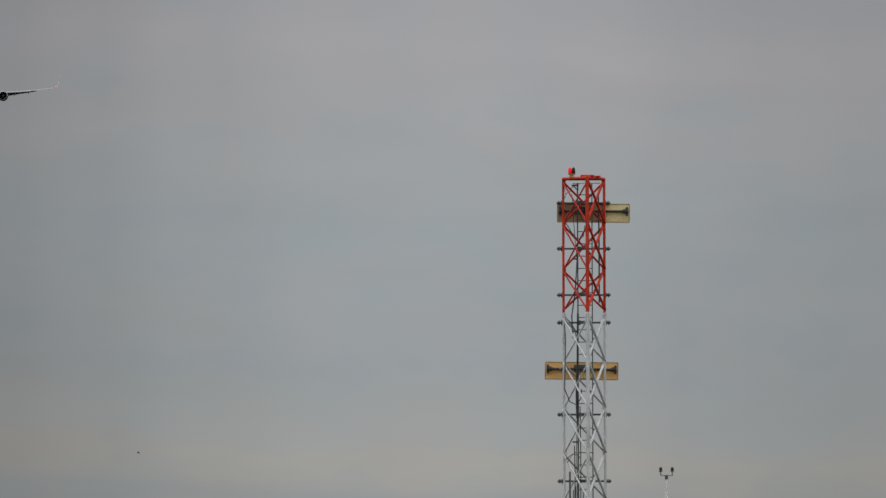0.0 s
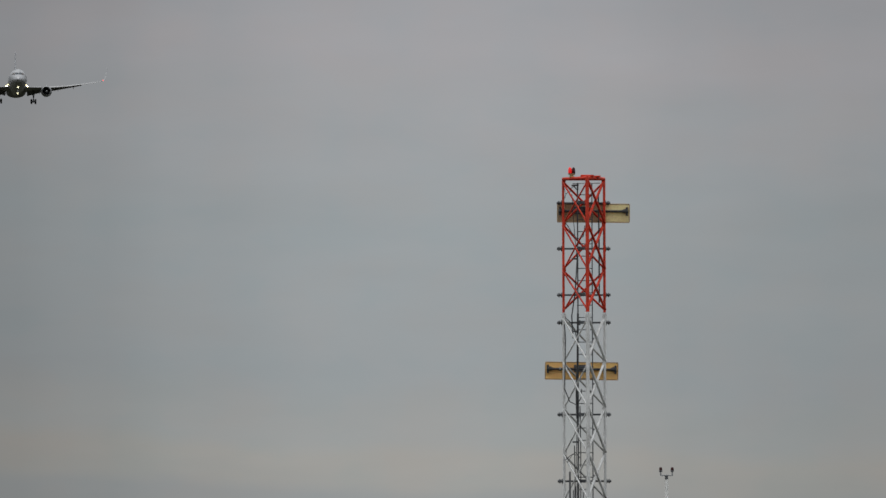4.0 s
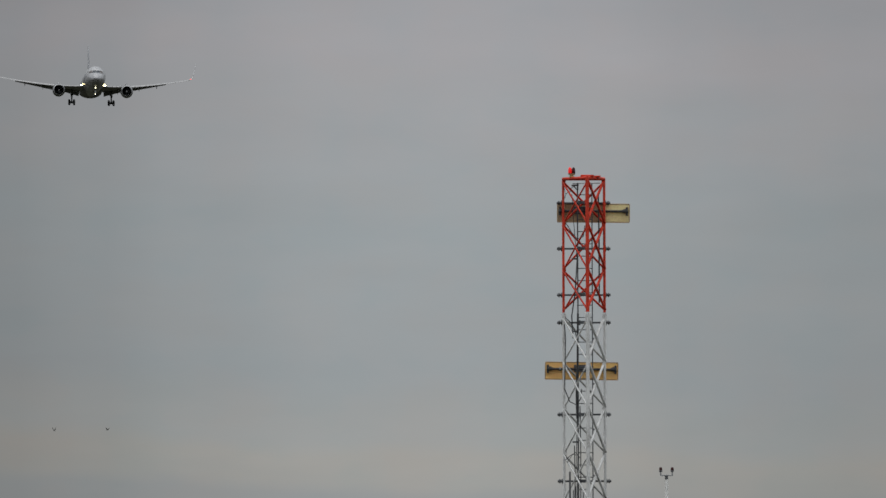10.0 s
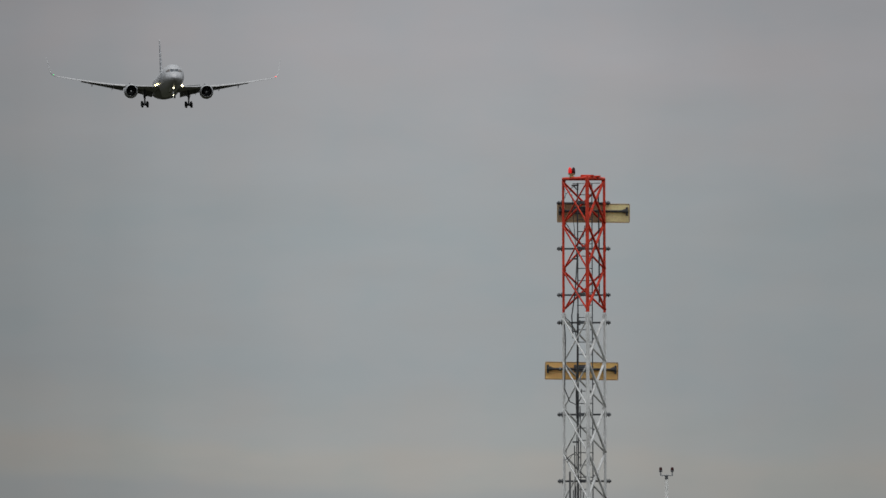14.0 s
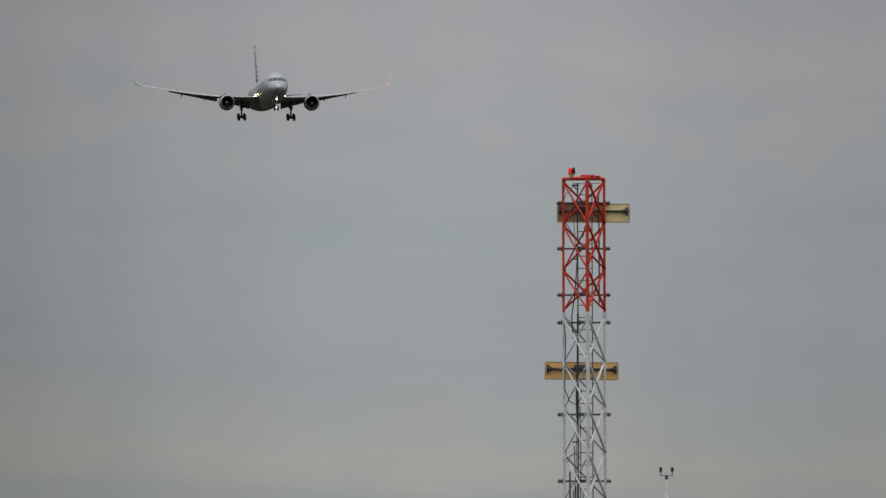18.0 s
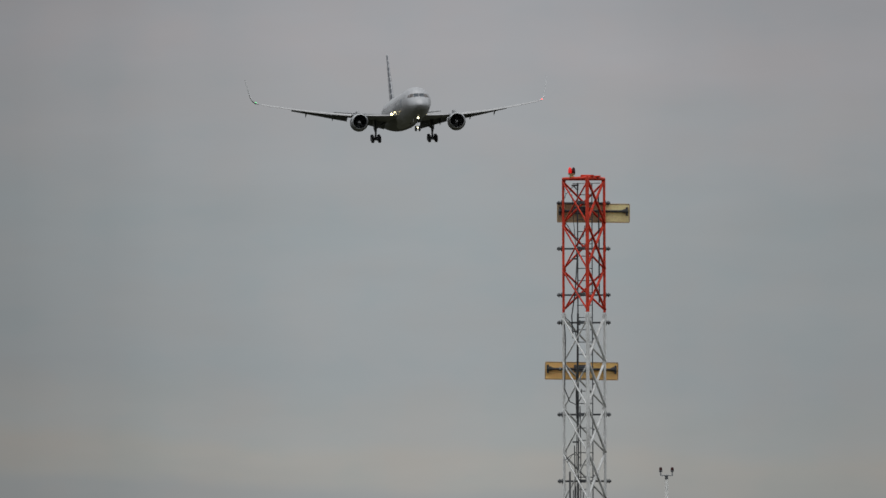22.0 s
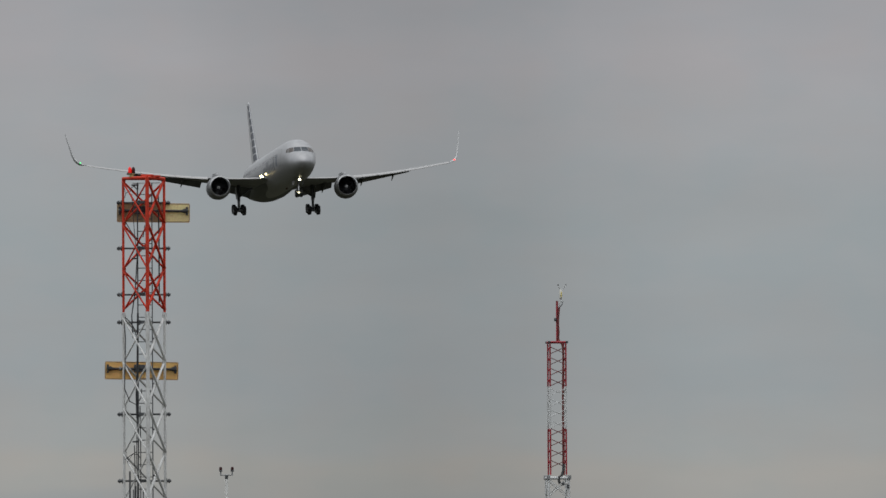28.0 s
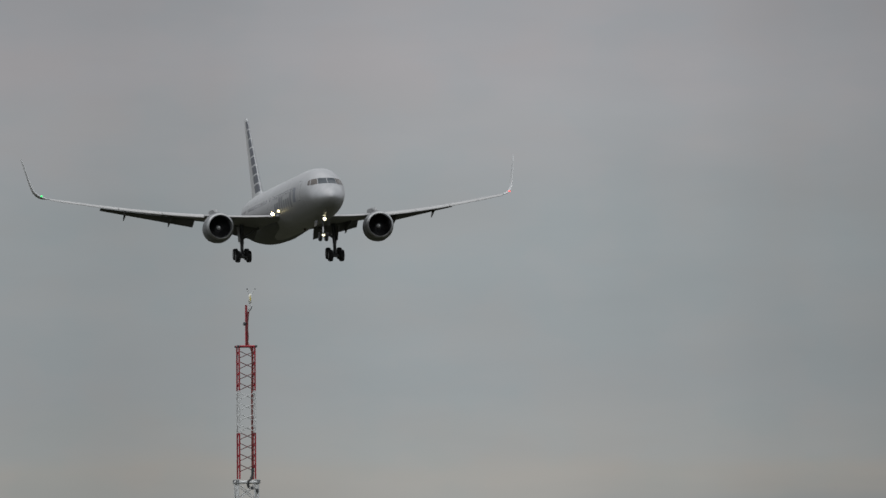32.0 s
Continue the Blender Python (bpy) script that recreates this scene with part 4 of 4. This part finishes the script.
        st.append(((0, yle, z), ch, th, 0, (1, 0, 0)))
    yle, ch, th = fin_at(10.9)
    st.append(((0, yle - 0.25, 10.9), ch - 0.4, th * 0.6, 0, (1, 0, 0)))
    rings = []
    for le, chord, th, inc, nrm in st:
        rings.append([(t * th * chord, le[1] - c * chord, le[2]) for c, t, cl in FOIL])
    loft(bm, rings)
    fin = part("fin", bm, WHITE_TAIL, root, "tall pale tail fin with blue stripes", True)
    th_of = lambda c: 5 * (0.2969 * math.sqrt(c) - 0.126 * c - 0.3516 * c * c + 0.2843 * c ** 3 - 0.1036 * c ** 4)

    def fin_patch(z0, z1, c0, c1, side, slant):
        rows = []
        for i in range(4):
            z = z0 + (z1 - z0) * i / 3
            row = []
            for j in range(11):
                c = c0 + (c1 - c0) * (j / 10) ** 2
                zz = z - slant * (c - 0.03)
                yle, ch, th = fin_at(zz)
                row.append((side * (th_of(c) * th * ch + 0.012), yle - c * ch, zz))
            rows.append(row)
        return rows

    for side in (1, -1):
        for i in range(8):
            z0 = 2.75 + i * 1.005
            z1 = z0 + 0.84
            for c0, c1, mat, lab in ((0.014, 0.40, BLUE, "blue tail stripe"), (0.46, 0.97, PALE_TAIL, "pale rear tail stripe")):
                bm = bmesh.new()
                patch(bm, fin_patch(z0, min(z1, 10.8), c0, c1, side, 0.35), 0.01)
                part("tail_stripe", bm, mat, fin, lab)
    for side in (1, -1):
        bm = bmesh.new()
        st = []
        for x in (0.3, 1.2, 3, 5, 7.5, 9.1):
            st.append(((x, -17.6 - 0.72 * x, 0.45 + DROP + 0.125 * x), 5.7 - 0.42 * x, 0.095, -1.5, (-0.12, 0, 1)))
        aerofoil(bm, st, side)
        part("tailplane", bm, WING_GREY, root, "swept grey tailplane", True)
    # nose gear
    ny = 22.9
    bm = bmesh.new()
    rod(bm, (0, ny - 0.1, -2.2), (0, ny, -3.75), 0.115, None, 12)
    ng = part("nose_gear", bm, GEAR, root, "lowered nose gear with two wheels", True)
    rodm("oleo", CHROME, (0, ny, -3.75), (0, ny + 0.03, -4.6), 0.07, ng, "bright oleo rod", 12)
    rodm("drag_brace", GEAR, (0, ny - 0.05, -3.4), (0, ny - 1.5, -2.5), 0.06, ng)
    rodm("axle", GEAR, (-0.42, ny + 0.03, -4.72), (0.42, ny + 0.03, -4.72), 0.06, ng)
    for s in (-1, 1):
        wheel(ng, Vector((0.31 * s, ny + 0.03, -4.72)), 0.47, 0.32)
        bm = bmesh.new()
        slab(bm, (0.62 * s, ny - 0.5, -3.35), (0.035, 1.7, 0.60), Matrix.Rotation(radians(-6 * s), 3, "Y"), 0.01)
        part("gear_door", bm, GEAR, ng, "open nose gear door")
    disc_lamp("taxi_light", (0, ny + 1.2, -3.03), 0.18, TAXI, ng, "bright warm-white gear light")
    rodm("lamp_bracket", GEAR, (0, ny, -3.05), (0, ny + 1.12, -3.02), 0.035, ng)
    disc_lamp("taxi_light", (0, ny + 0.12, -4.58), 0.17, TAXI, ng, "bright warm-white gear light")
    # red beacon under the belly
    bm = bmesh.new()
    lathe(bm, [(0.02, 0.16), (-0.03, 0.16), (-0.05, 0.12), (-0.12, 0.11), (-0.17, 0.07), (-0.185, 0.005)], (0, 0, 1), (0, 12.0, -3.125), 16, True)
    part("belly_beacon", bm, LENS_OFF, body, "small dark red beacon dome", True)
    return root


airplane = airliner()


# ---- far birds ----
def bird(flap):
    root = thing("bird", pose(0, 1400, 20), "small dark bird flying far off under the cloud", "bird", "birds in the distance")
    bm = bmesh.new()
    lathe(bm, [(-0.21, 0.012), (-0.15, 0.04), (-0.04, 0.068), (0.07, 0.06), (0.14, 0.038), (0.19, 0.008)], (1, 0, 0), (0, 0, 0), 10, True)
    part("body", bm, FEATHER, root, "", True)
    for s in (1, -1):
        bm = bmesh.new()
        rings = []
        for u, c, dz in ((0.04, 0.16, 0), (0.17, 0.17, 0.5), (0.33, 0.08, 0.8)):
            z = flap * dz * u
            rings.append([(0.05 + c * 0.4, s * u, z + 0.014), (0.05 - c * 0.6, s * u, z + 0.010), (0.05 - c * 0.6, s * u, z - 0.008), (0.05 + c * 0.4, s * u, z - 0.012)])
        loft(bm, rings)
        part("wing", bm, FEATHER, root)
    return root


BIRD_D = 1400.0


def bird_pose(x, y, turn=0.0):
    k = BIRD_D / 18490.0
    return pose((x - 784) * k, BIRD_D, EYE_Z + (1000 - y) * k, 0, 0, turn)


bird_one, bird_two, bird_three = bird(0.6), bird(1.1), bird(1.5)


# ---- what moves ----
PLANE_ROWS = [  # seconds, place, heading, pitch, bank
    (0, -140.47, 3152.04, 147.48, 2.93, 2.19, -2.02),
    (0.5, -137.51, 3120.07, 146.00, 2.89, 2.20, -2.09),
    (1, -134.55, 3088.10, 144.52, 2.82, 2.21, -2.17),
    (1.5, -131.73, 3056.13, 143.08, 2.75, 2.23, -2.24),
    (2, -128.97, 3024.16, 141.67, 2.71, 2.25, -2.27),
    (2.5, -126.19, 2992.20, 140.44, 2.90, 2.25, -2.12),
    (3, -123.40, 2960.24, 139.36, 3.12, 2.24, -1.77),
    (3.5, -120.64, 2928.28, 138.24, 3.30, 2.23, -1.37),
    (5.5, -109.66, 2800.46, 133.25, 3.88, 2.20, -0.22),
    (6, -106.89, 2768.51, 131.95, 3.94, 2.17, -0.25),
    (6.5, -104.27, 2736.56, 130.57, 3.90, 2.10, -0.52),
    (7, -101.50, 2704.63, 129.13, 3.81, 2.01, -0.86),
    (7.5, -98.85, 2672.70, 127.68, 3.87, 1.97, -1.42),
    (8, -96.04, 2640.80, 126.18, 3.91, 1.94, -1.97),
    (8.5, -93.19, 2608.93, 124.59, 3.95, 1.87, -2.19),
    (9, -90.25, 2577.08, 123.00, 4.06, 1.78, -2.08),
    (9.5, -87.31, 2545.28, 121.35, 4.19, 1.71, -1.71),
    (10, -84.23, 2513.53, 119.62, 4.34, 1.69, -1.32),
    (10.5, -81.29, 2481.82, 117.94, 4.66, 1.72, -1.18),
    (11, -78.17, 2450.18, 116.28, 4.91, 1.75, -1.07),
    (11.5, -75.15, 2418.59, 114.76, 5.11, 1.79, -0.90),
    (12, -71.94, 2387.07, 113.29, 5.20, 1.80, -0.44),
    (12.5, -68.87, 2355.59, 111.90, 5.23, 1.80, 0.08),
    (13, -65.71, 2324.17, 110.62, 5.26, 1.78, 0.32),
    (13.5, -62.69, 2292.79, 109.35, 5.20, 1.62, 0.12),
    (14, -59.58, 2261.43, 108.00, 5.30, 1.49, -0.42),
    (14.5, -56.59, 2230.05, 106.51, 5.44, 1.48, -0.79),
    (16.5, -43.86, 2104.38, 99.16, 5.89, 1.82, -0.56),
    (17, -40.50, 2072.83, 97.40, 5.94, 1.74, -0.43),
    (17.5, -37.27, 2041.13, 95.84, 6.00, 1.53, -0.20),
    (18, -33.86, 2009.27, 94.37, 6.14, 1.29, -0.17),
    (18.5, -30.68, 1977.24, 92.81, 6.31, 1.06, -0.46),
    (19, -27.23, 1945.04, 91.15, 6.43, 0.89, -0.87),
    (19.5, -23.95, 1912.66, 89.43, 6.51, 0.85, -0.93),
    (20, -20.46, 1880.07, 87.49, 6.55, 0.94, -0.48),
    (20.5, -17.00, 1847.27, 85.42, 6.50, 1.12, 0.19),
    (21, -13.39, 1814.23, 83.31, 6.47, 1.27, 0.64),
    (21.5, -10.03, 1780.92, 81.37, 6.42, 1.31, 0.84),
    (22, -6.51, 1747.34, 79.49, 6.29, 1.27, 0.82),
    (22.5, -3.04, 1713.46, 77.63, 6.16, 1.22, 0.37),
    (23, 0.45, 1679.31, 75.52, 6.17, 1.15, -0.12),
    (23.5, 3.75, 1644.91, 73.46, 6.13, 1.10, -0.18),
    (24, 7.40, 1610.30, 71.27, 6.01, 1.07, -0.20),
    (24.5, 10.71, 1575.54, 69.06, 6.08, 1.07, -0.49),
    (25, 14.12, 1540.68, 66.85, 6.24, 1.12, -0.25),
    (25.5, 17.50, 1505.77, 64.49, 6.24, 1.32, 0.44),
    (27.5, 31.18, 1366.01, 55.23, 6.45, 2.55, 1.17),
    (28, 34.67, 1331.18, 53.18, 6.27, 2.70, 0.56),
    (28.5, 37.81, 1296.50, 51.33, 6.17, 2.70, 0.06),
    (29, 41.21, 1261.95, 49.65, 6.05, 2.55, -0.05),
    (29.5, 44.18, 1227.55, 48.11, 6.11, 2.25, 0.00),
    (30, 47.48, 1193.31, 46.56, 6.14, 1.97, -0.49),
    (30.5, 50.37, 1159.24, 44.88, 6.17, 1.97, -1.16),
    (31, 53.76, 1125.30, 43.16, 6.23, 2.09, -0.87),
    (31.5, 56.79, 1091.48, 41.47, 6.17, 2.25, -0.31),
    (32, 60.23, 1057.71, 39.64, 6.10, 2.40, 0.66),
]


def motions():
    walk(airplane, [(t, pose(x, y, z, p, b, 180 + h)) for t, x, y, z, h, p, b in PLANE_ROWS])
    walk(bird_one, [(t, bird_pose(x, y, 170)) for t, x, y in ((0, 246, 800), (0.5, 238, 809), (1, 220, 814), (1.5, 178, 811), (2, 130, 805), (2.5, 81, 794), (3, 32, 777), (4, -90, 745), (8, -600, 640), (32, -3600, 300))])
    walk(bird_two, [(t, bird_pose(x, y, a)) for t, x, y, a in ((0, -700, 640, 0), (6, -110, 735, 0), (8, 38, 720, 0), (9, 110, 723, -10), (9.5, 149, 735, -20), (10, 191, 759, -40), (10.2, 207, 772, -55), (10.5, 222, 790, -85), (11, 213, 816, -130), (11.5, 163, 836, -165), (12, 101, 850, -175), (12.5, 42, 857, -180), (13, -30, 864, -180), (16, -480, 880, -180), (32, -2800, 880, -180))])
    walk(bird_three, [(t, bird_pose(x, y, a)) for t, x, y, a in ((0, -900, 500, 0), (8, -200, 640, 0), (9, 20, 680, -10), (9.5, 85, 711, -50), (9.8, 99, 748, -90), (10, 97, 760, -130), (10.2, 93, 757, -165), (10.5, 84, 755, -180), (11, 61, 754.5, -180), (11.5, 36, 754.5, -180), (12, -14, 752, -180), (16, -300, 740, -180), (32, -1500, 700, -180))])


motions()
